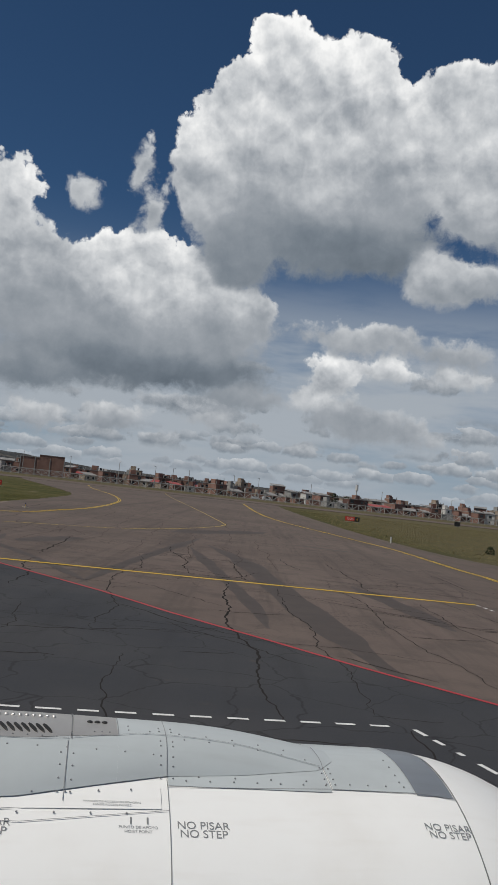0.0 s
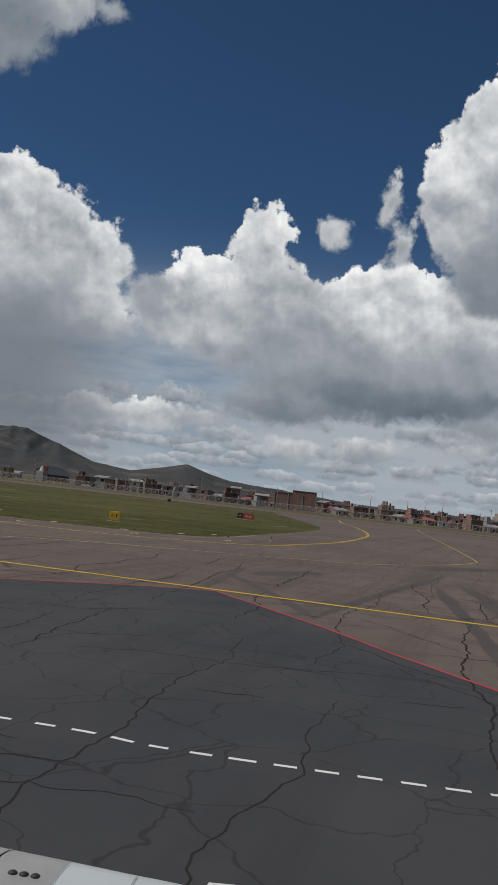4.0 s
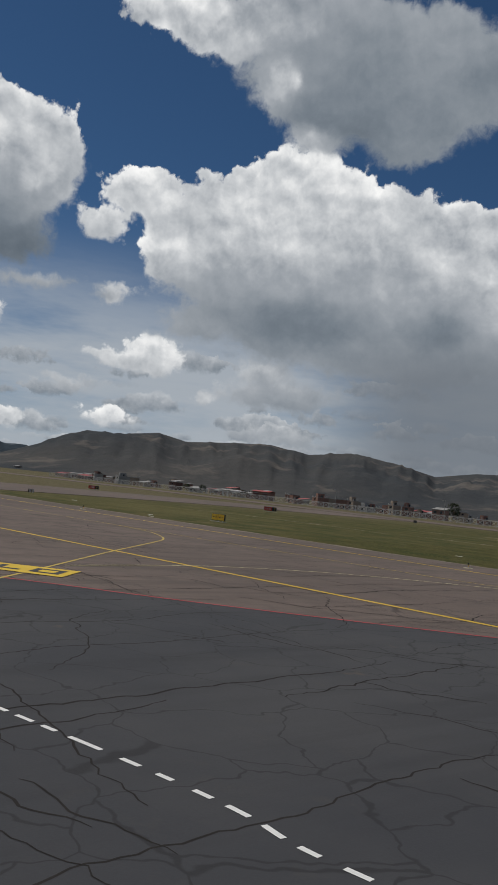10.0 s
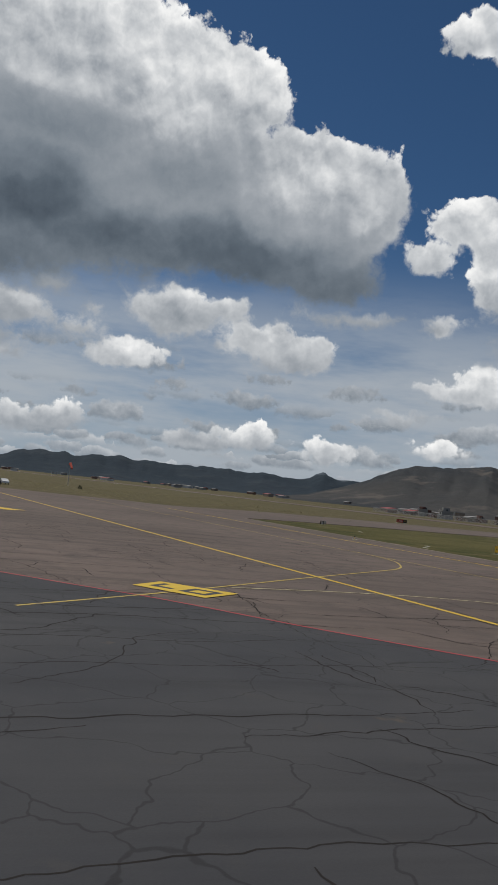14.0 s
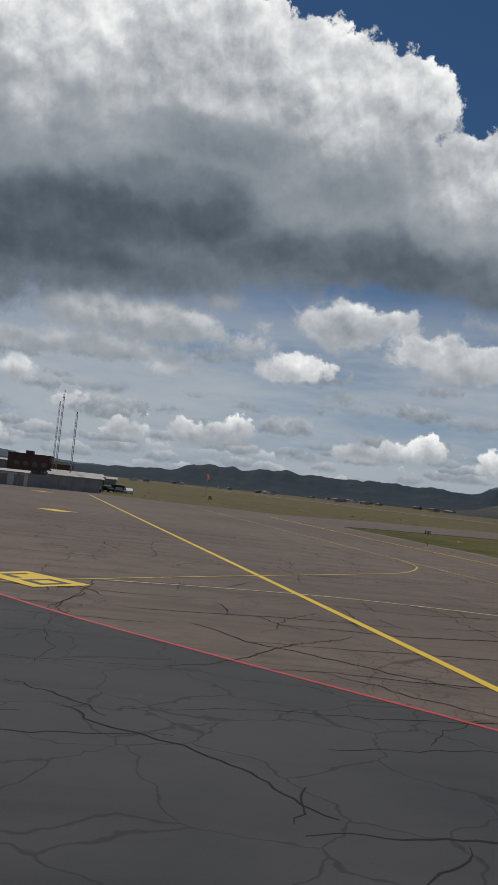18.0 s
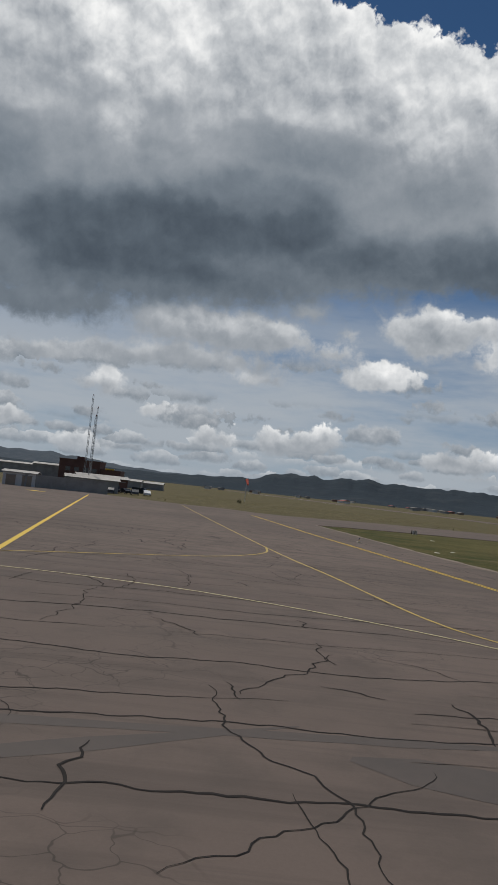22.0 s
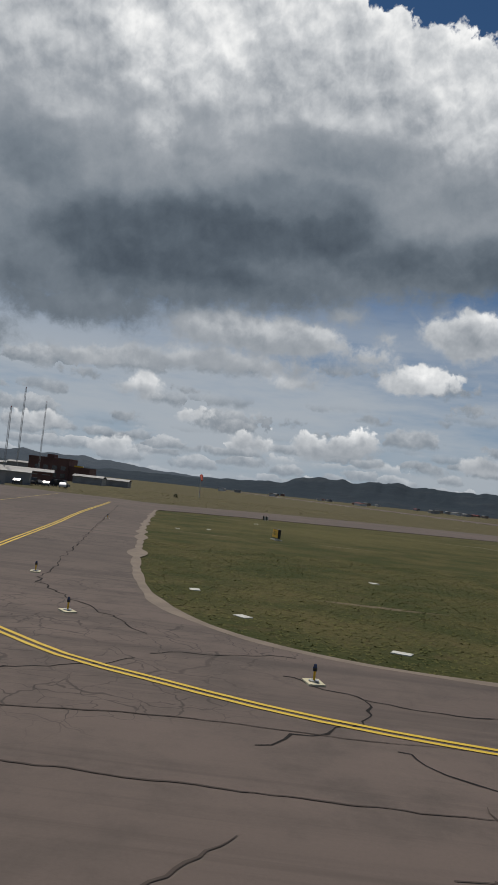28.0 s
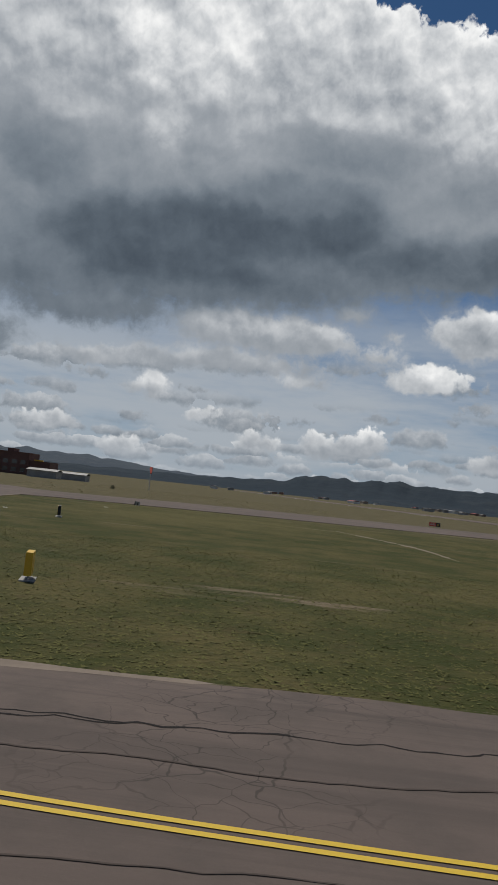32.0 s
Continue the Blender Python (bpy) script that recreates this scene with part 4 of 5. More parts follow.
def arrow(at_x, at_z, size, turn, y):
    """A flat arrow on a sign face that looks towards -y; turn 0 points up."""
    bm = bmesh.new()
    shape = [(-0.10, -0.5), (0.10, -0.5), (0.10, 0.05), (0.34, 0.05), (0, 0.5), (-0.34, 0.05), (-0.10, 0.05)]
    c, s = math.cos(radians(turn)), math.sin(radians(turn))
    ring = [bm.verts.new((at_x + size * (c * x - s * z), y, at_z + size * (s * x + c * z))) for x, z in shape]
    bm.faces.new(ring)
    return bm


def sign_case(base, width, height, panels, depth=0.28, clear=0.18, case="black"):
    """The case, feet and coloured faces of a lit guidance sign; panels: (from, to, material) across its width."""
    part("case", block((-width / 2, -depth / 2, clear), (width / 2, depth / 2, clear + height), 0.02), M[case], base, "sign case")
    for a, b, mat in panels:
        part("face", block((-width / 2 + a + 0.03, -depth / 2 - 0.012, clear + 0.04), (-width / 2 + b - 0.03, -depth / 2 + 0.002, clear + height - 0.04)), M[mat], base)
    n = 3 if width > 1.5 else 2
    for i in range(n):
        x = -width / 2 + width * (i + 0.5) / n
        foot = part("leg", rods(((x, 0, 0), (x, 0, clear + 0.02), 0.035)), M["steel"], base)
        part("foot_plate", block((x - 0.09, -0.09, 0), (x + 0.09, 0.09, 0.02)), M["steel"], foot)
    part("plinth", block((-width / 2 - 0.15, -0.3, -0.04), (width / 2 + 0.15, 0.3, 0.03), 0.01), M["concrete"], base, "concrete plinth")


sign = thing("taxiway_sign", (-41.3, 88.6, -0.04), 13, "yellow taxiway sign with black letter A and arrow on grass", "airport sign", "taxiway signs")
sign_case(sign, 1.15, 0.92, [(0, 1.15, "sign_yellow")], case="sign_yellow")
lettering("A", 0.55, (-0.22, -0.158, 0.63), (90, 0, 0), M["black"], sign)
part("arrow", arrow(0.27, 0.64, 0.42, 0, -0.157), M["black"], sign)

sign = thing("taxiway_sign", (-86.8, 77.0, -0.04), 15, "yellow two-panel direction sign with letters B and A", "airport sign", "taxiway signs")
sign_case(sign, 2.1, 0.85, [(0, 1.05, "sign_yellow"), (1.05, 2.1, "sign_yellow")])
lettering("B", 0.46, (-0.3, -0.158, 0.6), (90, 0, 0), M["black"], sign)
lettering("A", 0.46, (0.32, -0.158, 0.6), (90, 0, 0), M["black"], sign)
part("arrow", arrow(-0.74, 0.6, 0.3, 90, -0.157), M["black"], sign)
part("arrow", arrow(0.76, 0.6, 0.3, -90, -0.157), M["black"], sign)


def runway_sign(at, turn, letter, black_first):
    ob = thing("runway_sign", at, turn, "red and black runway holding sign reading 12-30", "airport sign", "runway signs")
    w, r = 3.1, 2.05
    if black_first:
        sign_case(ob, w, 0.95, [(0, w - r, "black"), (w - r, w, "sign_red")])
        lettering("12-30", 0.62, (-w / 2 + w - r / 2, -0.158, 0.64), (90, 0, 0), M["sign_white"], ob)
        lettering(letter, 0.6, (-w / 2 + (w - r) / 2, -0.158, 0.64), (90, 0, 0), M["sign_yellow"], ob)
    else:
        sign_case(ob, w, 0.95, [(0, r, "sign_red"), (r, w, "black")])
        lettering("12-30", 0.62, (-w / 2 + r / 2, -0.158, 0.64), (90, 0, 0), M["sign_white"], ob)
        lettering(letter, 0.6, (w / 2 - (w - r) / 2, -0.158, 0.64), (90, 0, 0), M["sign_yellow"], ob)
    return ob


runway_sign((-47, 156.5, -0.04), 8, "A", True)
runway_sign((22.5, 183, -0.04), -6, "A", False)
runway_sign((-157, 147, -0.04), 38, "B", False)
runway_sign((-223, 134, -0.04), 48, "B", False)

board = thing("distance_board", (-139, 74.6, -0.04), 62, "grey board of upright slats with pale gaps on grass", "airport sign")
for i in range(4):
    part("slat", block((-0.62 + i * 0.36, -0.05, 0.1), (-0.42 + i * 0.36, 0.05, 0.85), 0.01), M["steel"] if i % 2 else M["black"], board)
for i in range(3):
    part("post", rods(((-0.33 + i * 0.36, 0, 0), (-0.33 + i * 0.36, 0, 0.8), 0.04)), M["pad_white"], board, "pale post")
board.scale = (0.75, 0.75, 0.8)
box_ = thing("marker_box", (69, 281, -0.04), 0, "dark square marker box on the grass", "marker")
part("body", block((-0.9, -0.5, 0.15), (0.9, 0.5, 1.5), 0.05), M["black"], box_)
part("foot", block((-0.7, -0.4, 0), (0.7, 0.4, 0.15)), M["concrete"], box_)
for at in ((-100, 247), (-176, 226)):
    b = copy_thing(box_, pose(at[0], at[1], -0.04, 0, 0, 12) @ Matrix.Scale(0.55, 4))
marker = thing("marker_post", (17.2, 101.0, -0.04), 0, "short white marker post beside the taxiway", "marker post")
part("post", rods(((0, 0, 0), (0, 0, 0.75), 0.09, 0.075), n=12), M["white_wall"], marker)
part("cap", rods(((0, 0, 0.75), (0, 0, 0.80), 0.09, 0.03), n=12), M["steel"], marker)

blue_lens = material("blue_lamp_glass", lambda g, p: (0.02, 0.03, 0.09), 0.15)
light = thing("taxiway_edge_light", (-24.5, 78.7, 0.0), 15, "taxiway edge light on a pale yellow concrete pad", "taxiway light", "edge lights")
part("pad", block((-0.32, -0.21, -0.02), (0.32, 0.21, 0.05), 0.015), M["pad"], light, "pale yellow painted pad")
part("base_plate", rods(((0, 0, 0.05), (0, 0, 0.08), 0.13), n=14), M["steel"], light)
part("stem", rods(((0, 0, 0.08), (0, 0, 0.30), 0.03), n=10), M["sign_yellow"], light, "orange stem")
lamp = part("lamp", rods(((0, 0, 0.30), (0, 0, 0.37), 0.055), n=12), M["black"], light)
part("lens", rods(((0, 0, 0.37), (0, 0, 0.46), 0.05, 0.035), n=12), blue_lens, lamp, "dark blue lens")
for x, y, a in ((-30.7, 71.1, 35), (-39.9, 67.3, 12), (-22.8, 88.0, 78), (-91.5, 59.4, 9)):
    copy_thing(light, pose(x, y, 0, 0, 0, a))

slab = tagged(link_mesh("concrete_slab", block((-0.32, -0.22, -0.05), (0.32, 0.22, 0.0), 0.012), M["pad_white"]), "whitewashed concrete marker slab lying in grass", "marker slab", "grass slabs")
slab.matrix_world = pose(-40.5, 74.1, -0.03, 0, 0, 12)
for x, y, a in ((-34.3, 76.5, 40), (-30.4, 81.6, 70), (-29.1, 87.8, 85), (-88, 67.2, 8), (-121, 73.8, 20), (-92.4, 69.9, 8), (-52.5, 83, 14)):
    copy_thing(slab, pose(x, y, -0.03, 0, 0, a))

sock = thing("windsock", (-318, 45.4, -0.06), 20, "orange-red windsock on a tall white mast", "windsock")
part("mast", rods(((0, 0, 0), (0, 0, 8.6), 0.14, 0.07), n=10), M["white_wall"], sock)
part("ring", rods(((0.0, 0, 8.1), (0.15, 0, 8.1), 0.5), n=14), M["steel"], sock)
part("cone", rods(((0.15, 0, 8.1), (2.6, -0.3, 6.3), 0.6, 0.3), n=14), M["sock"], sock, "drooping orange-red fabric cone")

# ---------------------------------------------------------------- fence, poles, cars and trees beyond the runway


def fence_y(x):
    return 409 + 0.22 * x


def build_fence():
    fence = tagged(new("perimeter_fence"), "long pale cross-braced concrete fence with posts", "fence")
    posts, rails, braces = bmesh.new(), bmesh.new(), bmesh.new()
    step = 3.4
    d = Vector((1, 0.22, 0)).normalized()
    p = Vector((-560, fence_y(-560), 0))
    n = int(760 / step)
    turn = pose(0, 0, 0, 0, 0, math.degrees(math.atan2(0.22, 1)))
    for i in range(n):
        a, b = p + d * step * i, p + d * step * (i + 1)
        z = rise(a.x, a.y) - 0.06
        got = bmesh.ops.create_cube(posts, size=1, matrix=Matrix.Translation((a.x, a.y, z + 1.55)) @ turn @ Matrix.Diagonal((0.28, 0.28, 3.1, 1)))
        for h, t in ((0.35, 0.22), (2.85, 0.26)):
            bmesh.ops.create_cube(rails, size=1, matrix=Matrix.Translation(((a.x + b.x) / 2, (a.y + b.y) / 2, z + h)) @ turn @ Matrix.Diagonal((step - 0.28, 0.14, t, 1)))
        for s in (1, -1):
            if i % 2 == (s > 0) or a.x < -60:
                m = Matrix.Translation(((a.x + b.x) / 2, (a.y + b.y) / 2 + 0.1 * s, z + 1.6)) @ turn @ pose(0, 0, 0, 0, s * 37, 0) @ Matrix.Diagonal((3.9, 0.12, 0.24, 1))
                bmesh.ops.create_cube(braces, size=1, matrix=m)
    for name, bm in (("post", posts), ("rail", rails), ("brace", braces)):
        part(name, bm, M["fence"], fence)["kind"] = "stuff"


build_fence()


def lamp_pole(at, h, turn):
    ob = thing("street_lamp", at, turn, "tall concrete street lamp pole behind the fence", "street lamp", "street lamps")
    part("pole", rods(((0, 0, 0), (0, 0, h), 0.2, 0.1), n=8), M["concrete"], ob)
    part("arm", rods(((0, 0, h - 0.3), (1.6, 0, h), 0.06)), M["steel"], ob)
    part("head", block((1.5, -0.15, h - 0.08), (2.2, 0.15, h + 0.08), 0.03), M["white_wall"], ob)
    return ob


rng = random.Random(11)
pole = lamp_pole((-105, fence_y(-105) + 5, 0), 10.5, -80)
for x in (-330, -270, -222, -175, -142, -84, -62, -46, -38, -30, -8, 4, 30, 66, 104, 150):
    copy_thing(pole, pose(x, fence_y(x) + rng.uniform(3, 14), 0, 0, 0, rng.uniform(-120, -60)))


def car(at, turn, paint, label, van=False):
    ob = thing("van" if van else "car", at, turn, label, "van" if van else "car")
    h, l = (1.9, 4.9) if van else (1.45, 4.3)
    bm = bmesh.new()
    side = [(-l / 2, 0.35), (-l / 2, 0.95), (-l * 0.46, h if van else 1.0), (-l * 0.36, h), (l * (0.22 if van else 0.08), h), (l * (0.34 if van else 0.24), 1.02), (l / 2 - 0.05, 0.85), (l / 2, 0.35)]
    a = [bm.verts.new((x, -0.85, z)) for x, z in side]
    b = [bm.verts.new((x, 0.85, z)) for x, z in side]
    bm.faces.new(a), bm.faces.new(b[::-1])
    for i in range(len(side)):
        j = (i + 1) % len(side)
        bm.faces.new((a[j], a[i], b[i], b[j]))
    bmesh.ops.bevel(bm, geom=list(bm.edges), offset=0.06, segments=2, affect="EDGES")
    part("body", bm, M[paint], ob)
    for y in (-0.86, 0.86):
        part("side_window", block((-l * 0.34, y - 0.01, 1.0), (l * 0.1, y + 0.01, h - 0.15)), M["glass"], ob)
        for x in (-l * 0.31, l * 0.31):
            wheel = part("wheel", rods(((x, y - 0.1 * (y > 0) + 0.1 * (y < 0), 0.32), (x, y, 0.32), 0.32), n=14), M["tyre"], ob)
            part("rim", rods(((x, y - 0.02, 0.32), (x, y + 0.02, 0.32), 0.18), n=10), M["steel"], wheel)
    return ob


car((3, fence_y(3) + 7, 0), 14, "car_white", "white car parked on the street behind the fence")
car((9, fence_y(9) + 7, 0), 14, "car_white", "white pickup parked on the street behind the fence", True)
car((-196, fence_y(-196) + 8, 0), 14, "car_white", "white car on the street behind the fence")
for x, y, a, c, v in ((-222, 12, 10, "car_dark", True), (-216, 15.5, 30, "car_dark", False), (-226, 18, 80, "car_dark", True), (-211, 18.5, 10, "car_dark", False), (-219, 20.5, 12, "car_white", False), (-204, 13.5, 8, "car_dark", False)):
    car((x, y, 0.0), a, c, ("dark van parked by the sheds" if v else "car parked by the sheds beside the apron"), v)


def tree(at, h, w, seed):
    ob = thing("tree", at, 0, "dark green leafy tree behind the fence", "tree", "trees")
    r = random.Random(seed)
    bm = rods(((0, 0, 0), (0.1, 0, h * 0.5), h * 0.035, h * 0.018))
    for _ in range(6):
        a = r.uniform(0, 6.28)
        rod(bm, (0.05, 0, h * r.uniform(0.25, 0.5)), (math.cos(a) * w * 0.32, math.sin(a) * w * 0.32, h * r.uniform(0.55, 0.85)), h * 0.012, h * 0.004)
    part("trunk", bm, M["bark"], ob)
    bm = bmesh.new()
    for _ in range(520):
        a, u = r.uniform(0, 6.28), r.uniform(-0.85, 1) 
        q = (1 - u * u) ** 0.5 * r.uniform(0.55, 1.08) * (1 + 0.18 * math.sin(3 * a + seed))
        c = Vector((math.cos(a) * q * w / 2, math.sin(a) * q * w / 2, h * 0.6 + u * h * 0.40 * r.uniform(0.8, 1.05)))
        s = r.uniform(0.25, 0.6) * w / 8
        pts = [bm.verts.new(c + Vector((r.uniform(-s, s), r.uniform(-s, s), r.uniform(-s, s)))) for _ in range(4)]
        for f in ((0, 1, 2), (0, 2, 3), (1, 3, 2)):
            bm.faces.new([pts[i] for i in f])
    part("crown", bm, M["leaf"], ob)
    return ob


big_tree = tree((-324, 442, 0), 10.8, 9.5, 3)
for x, y, h, w, sd in ((-352, 420, 4.5, 4, 4), (-300, 402, 3.6, 4.2, 5), (-268, 392, 3.5, 3.6, 6), (44, 452, 7.5, 6, 7), (52, 455, 6.5, 5, 8), (-480, 350, 5, 5, 9), (-455, 345, 5.5, 5, 10), (-420, 352, 4.8, 4.5, 11)):
    tree((x, y, 0), h, w, sd)

# ---------------------------------------------------------------- the town


def house(at, turn, w, d, floors, wall, rng, roof="flat"):
    kind_of = {"brick": "bare red brick", "brick_dark": "dark brick", "adobe": "tan plastered", "concrete": "grey concrete", "white_wall": "whitewashed"}[wall]
    top = {"flat": "flat roof", "tin": "pale tin roof", "red": "red roof"}[roof]
    ob = thing("house", at, turn, f"{kind_of} house of {('one floor', 'two floors', 'three floors', 'four floors')[floors - 1]} with {top}", "house", "town houses")
    h = 2.75 * floors
    part("wall", block((-w / 2, -d / 2, -0.1), (w / 2, d / 2, h)), M[wall], ob)
    for k in range(1, floors + 1):
        part("floor_slab", block((-w / 2 - 0.12, -d / 2 - 0.12, k * 2.75 - 0.28), (w / 2 + 0.12, d / 2 + 0.12, k * 2.75 - 0.02)), M["concrete"], ob)
    n = max(1, int(w / 3.2))
    for k in range(floors):
        for i in range(n):
            if rng.random() < 0.72:
                x = -w / 2 + w * (i + 0.5) / n
                ww, wh = rng.uniform(0.55, 0.95), rng.uniform(0.6, 0.85)
                win = part("window", block((x - ww, -d / 2 - 0.05, k * 2.75 + 0.75), (x + ww, -d / 2 + 0.1, k * 2.75 + 0.75 + 2 * wh * 0.8)), M["glass"], ob)
                part("sill", block((x - ww - 0.1, -d / 2 - 0.16, k * 2.75 + 0.65), (x + ww + 0.1, -d / 2 + 0.05, k * 2.75 + 0.75)), M["concrete"], win)
    if roof == "flat":
        for x in (-w / 2 + 0.2, 0, w / 2 - 0.2):
            part("column", block((x - 0.15, -d / 2 + 0.05, h), (x + 0.15, -d / 2 + 0.35, h + rng.uniform(0.6, 1.4))), M["concrete"], ob)
        if rng.random() < 0.6:
            c = part("roof_room", block((-w / 2 + 0.5, -d / 4, h), (-w / 2 + 0.5 + w * 0.4, d / 3, h + 2.2)), M[wall], ob)
            part("water_tank", rods(((w * 0.2, 0, h), (w * 0.2, 0, h + 1.3), 0.55), n=10), M["car_dark"], ob, "black water tank")
    else:
        bm = bmesh.new()
        o = 0.35
        v = [bm.verts.new(c) for c in ((-w / 2 - o, -d / 2 - o, h), (w / 2 + o, -d / 2 - o, h), (w / 2 + o, d / 2 + o, h + 1.1), (-w / 2 - o, d / 2 + o, h + 1.1))]
        f = bm.faces.new(v)
        got = bmesh.ops.extrude_face_region(bm, geom=[f])
        bmesh.ops.translate(bm, verts=[q for q in got["geom"] if isinstance(q, bmesh.types.BMVert)], vec=(0, 0, 0.12))
        part("roof", bm, M["red_roof" if roof == "red" else "tin"], ob)
    return ob


def build_town():
    rng = random.Random(21)
    turn = math.degrees(math.atan2(0.22, 1))
    for row, (gap, lo, hi) in enumerate(((20, -540, 190), (36, -520, 230), (54, -500, 250), (78, -480, 270), (110, -470, 290), (150, -420, 310))):
        x = lo
        while x < hi:
            w = rng.uniform(3.4, 7.0) * (1 + 0.06 * row)
            west = x < -225
            keep = rng.random() < (0.34 if west else 0.80)
            if abs(math.degrees(math.atan2(-x, fence_y(x) + gap)) - 30.2) < 1.9:
                keep = False
            if -114 < x < -82 and row < 3:
                keep = False
            if keep:
                y = fence_y(x) + gap + rng.uniform(-5, 7)
                floors = rng.choice((1, 1, 1, 2)) if west or row == 0 else rng.choice((1, 1, 1, 2, 2, 3 if row > 3 else 2))
                wall = rng.choice(("brick", "brick", "brick_dark", "brick", "adobe", "concrete", "adobe", "brick", "white_wall" if rng.random() < 0.4 else "brick"))
                roof = rng.choice(("flat", "flat", "flat", "flat", "tin")) if floors > 1 else rng.choice(("flat", "tin", "flat", "red" if rng.random() < 0.2 else "flat"))
                house((x, y, rise(x, y) - 0.05), turn + rng.uniform(-25, 25), w, rng.uniform(5, 9), floors, wall, rng, roof)
            x += w + rng.uniform(0.3, 4 if not west else 14)


build_town()


def long_shed(at, turn, w, d, h, wall, roof, label, doors=3):
    ob = thing("shed", at, turn, label, "shed")
    part("wall", block((-w / 2, -d / 2, -0.1), (w / 2, d / 2, h)), M[wall], ob)
    bm = bmesh.new()
    prof = [(-d / 2 - 0.5, h - 0.02), (0, h + 0.09 * d), (d / 2 + 0.5, h - 0.02), (d / 2 + 0.5, h + 0.12), (0, h + 0.09 * d + 0.15), (-d / 2 - 0.5, h + 0.12)]
    a = [bm.verts.new((-w / 2 - 0.4, y, z)) for y, z in prof]
    b = [bm.verts.new((w / 2 + 0.4, y, z)) for y, z in prof]
    bm.faces.new(a), bm.faces.new(b[::-1])
    for i in range(6):
        bm.faces.new((a[i], b[i], b[(i + 1) % 6], a[(i + 1) % 6]))
    bmesh.ops.recalc_face_normals(bm, faces=bm.faces)
    part("roof", bm, M[roof], ob)
    for i in range(doors):
        x = -w / 2 + w * (i + 0.5) / doors
        door = part("door", block((x - w / doors * 0.3, -d / 2 - 0.05, 0), (x + w / doors * 0.3, -d / 2 + 0.1, h * 0.78)), M[{"brick": "brick_dark", "brick_dark": "brick_dark", "white_wall": "adobe"}.get(wall, "concrete")], ob)
        part("door_frame", block((x - w / doors * 0.33, -d / 2 - 0.08, h * 0.78), (x + w / doors * 0.33, -d / 2 + 0.1, h * 0.84)), M["concrete"], door)
    return ob


# the large blind brick hall
hall = thing("brick_hall", (-99, fence_y(-99) + 16, 0), 13, "large blind hall of bare red brick with stepped top", "hall")
part("wall", block((-10, -6, -0.1), (10, 6, 8.2)), M["brick"], hall)
part("upper_wall", block((-1.5, -6.02, 8.2), (10, 6, 9.6)), M["brick"], hall)
part("coping", block((-10.1, -6.15, 8.18), (-1.5, 6.1, 8.35)), M["concrete"], hall)
part("coping", block((-1.6, -6.15, 9.6), (10.1, 6.1, 9.75)), M["concrete"], hall)
for x in (-10, -3.4, 3.4, 9.9):
    part("pier", block((x - 0.2, -6.2, -0.1), (x + 0.2, -5.9, 8.2)), M["concrete"], hall)

# the barrel-roofed sports hall
dome = thing("barrel_roof_hall", (-296, 512, 0), 31, "sports hall with red and grey barrel roof", "sports hall")
for name, a0, a1, mat, lab in (("roof_flank", 180, 104, "dome_red", "red roof flank"), ("roof", 103, 0, "steel", "grey sheet roof")):
    bm = bmesh.new()
    ends = []
    for y in (-13, 13):
        ends.append([bm.verts.new((math.cos(radians(t)) * 11.5, y, 4.0 + math.sin(radians(t)) * 5.6)) for t in np.linspace(a0, a1, 13)])
    for i in range(12):
        bm.faces.new((ends[0][i], ends[1][i], ends[1][i + 1], ends[0][i + 1]))
    for y, ring, m in ((-13, ends[0], 1), (13, ends[1], -1)):
        foot = bm.verts.new((-11.4 if a0 == 180 else 11.4, y, 4.0))
        mid = bm.verts.new((math.cos(radians(103.5)) * 11.5, y, 4.0))
        bm.faces.new([*ring, mid])
    part(name, bm, M[mat], dome, lab)
for y in np.linspace(-12, 12, 6):
    for x in (-11.2, 11.2):
        part("column", block((x - 0.2, y - 0.2, -0.1), (x + 0.2, y + 0.2, 4.1)), M["concrete"], dome)
part("wall", block((-10.9, -12.6, -0.1), (10.9, 12.6, 3.9)), M["brick_dark"], dome)

long_shed((-330, 425, 0), 15, 14, 8, 3.4, "brick", "red_roof", "low brick shed with a red roof", 3)
long_shed((-412, 300 + 62, 0), 20, 12, 8, 5.0, "brick", "red_roof", "red-roofed brick house near the fence", 2)
long_shed((-436, 355, 0), 10, 16, 8, 3.6, "white_wall", "tin", "long low white shed with tin roof", 4)
mast = thing("water_tower", (62, 498, 0), 0, "slim white tower above the houses", "tower")
part("shaft", rods(((0, 0, 0), (0, 0, 13.5), 0.5, 0.4), n=12), M["white_wall"], mast)
part("tank", rods(((0, 0, 10.8), (0, 0, 14.2), 0.9, 0.8), n=12), M["white_wall"], mast)
monument = thing("monument", (-268, 452, 0), 0, "small white domed monument on a roof terrace", "monument")
part("base", block((-2.5, -2.5, -0.1), (2.5, 2.5, 5.6)), M["concrete"], monument)
part("dome", rods(((0, 0, 5.6), (0, 0, 7.6), 1.4, 1.0), n=12), M["white_wall"], monument)
part("tip", rods(((0, 0, 7.6), (0, 0, 8.8), 0.6, 0.15), n=12), M["white_wall"], monument)

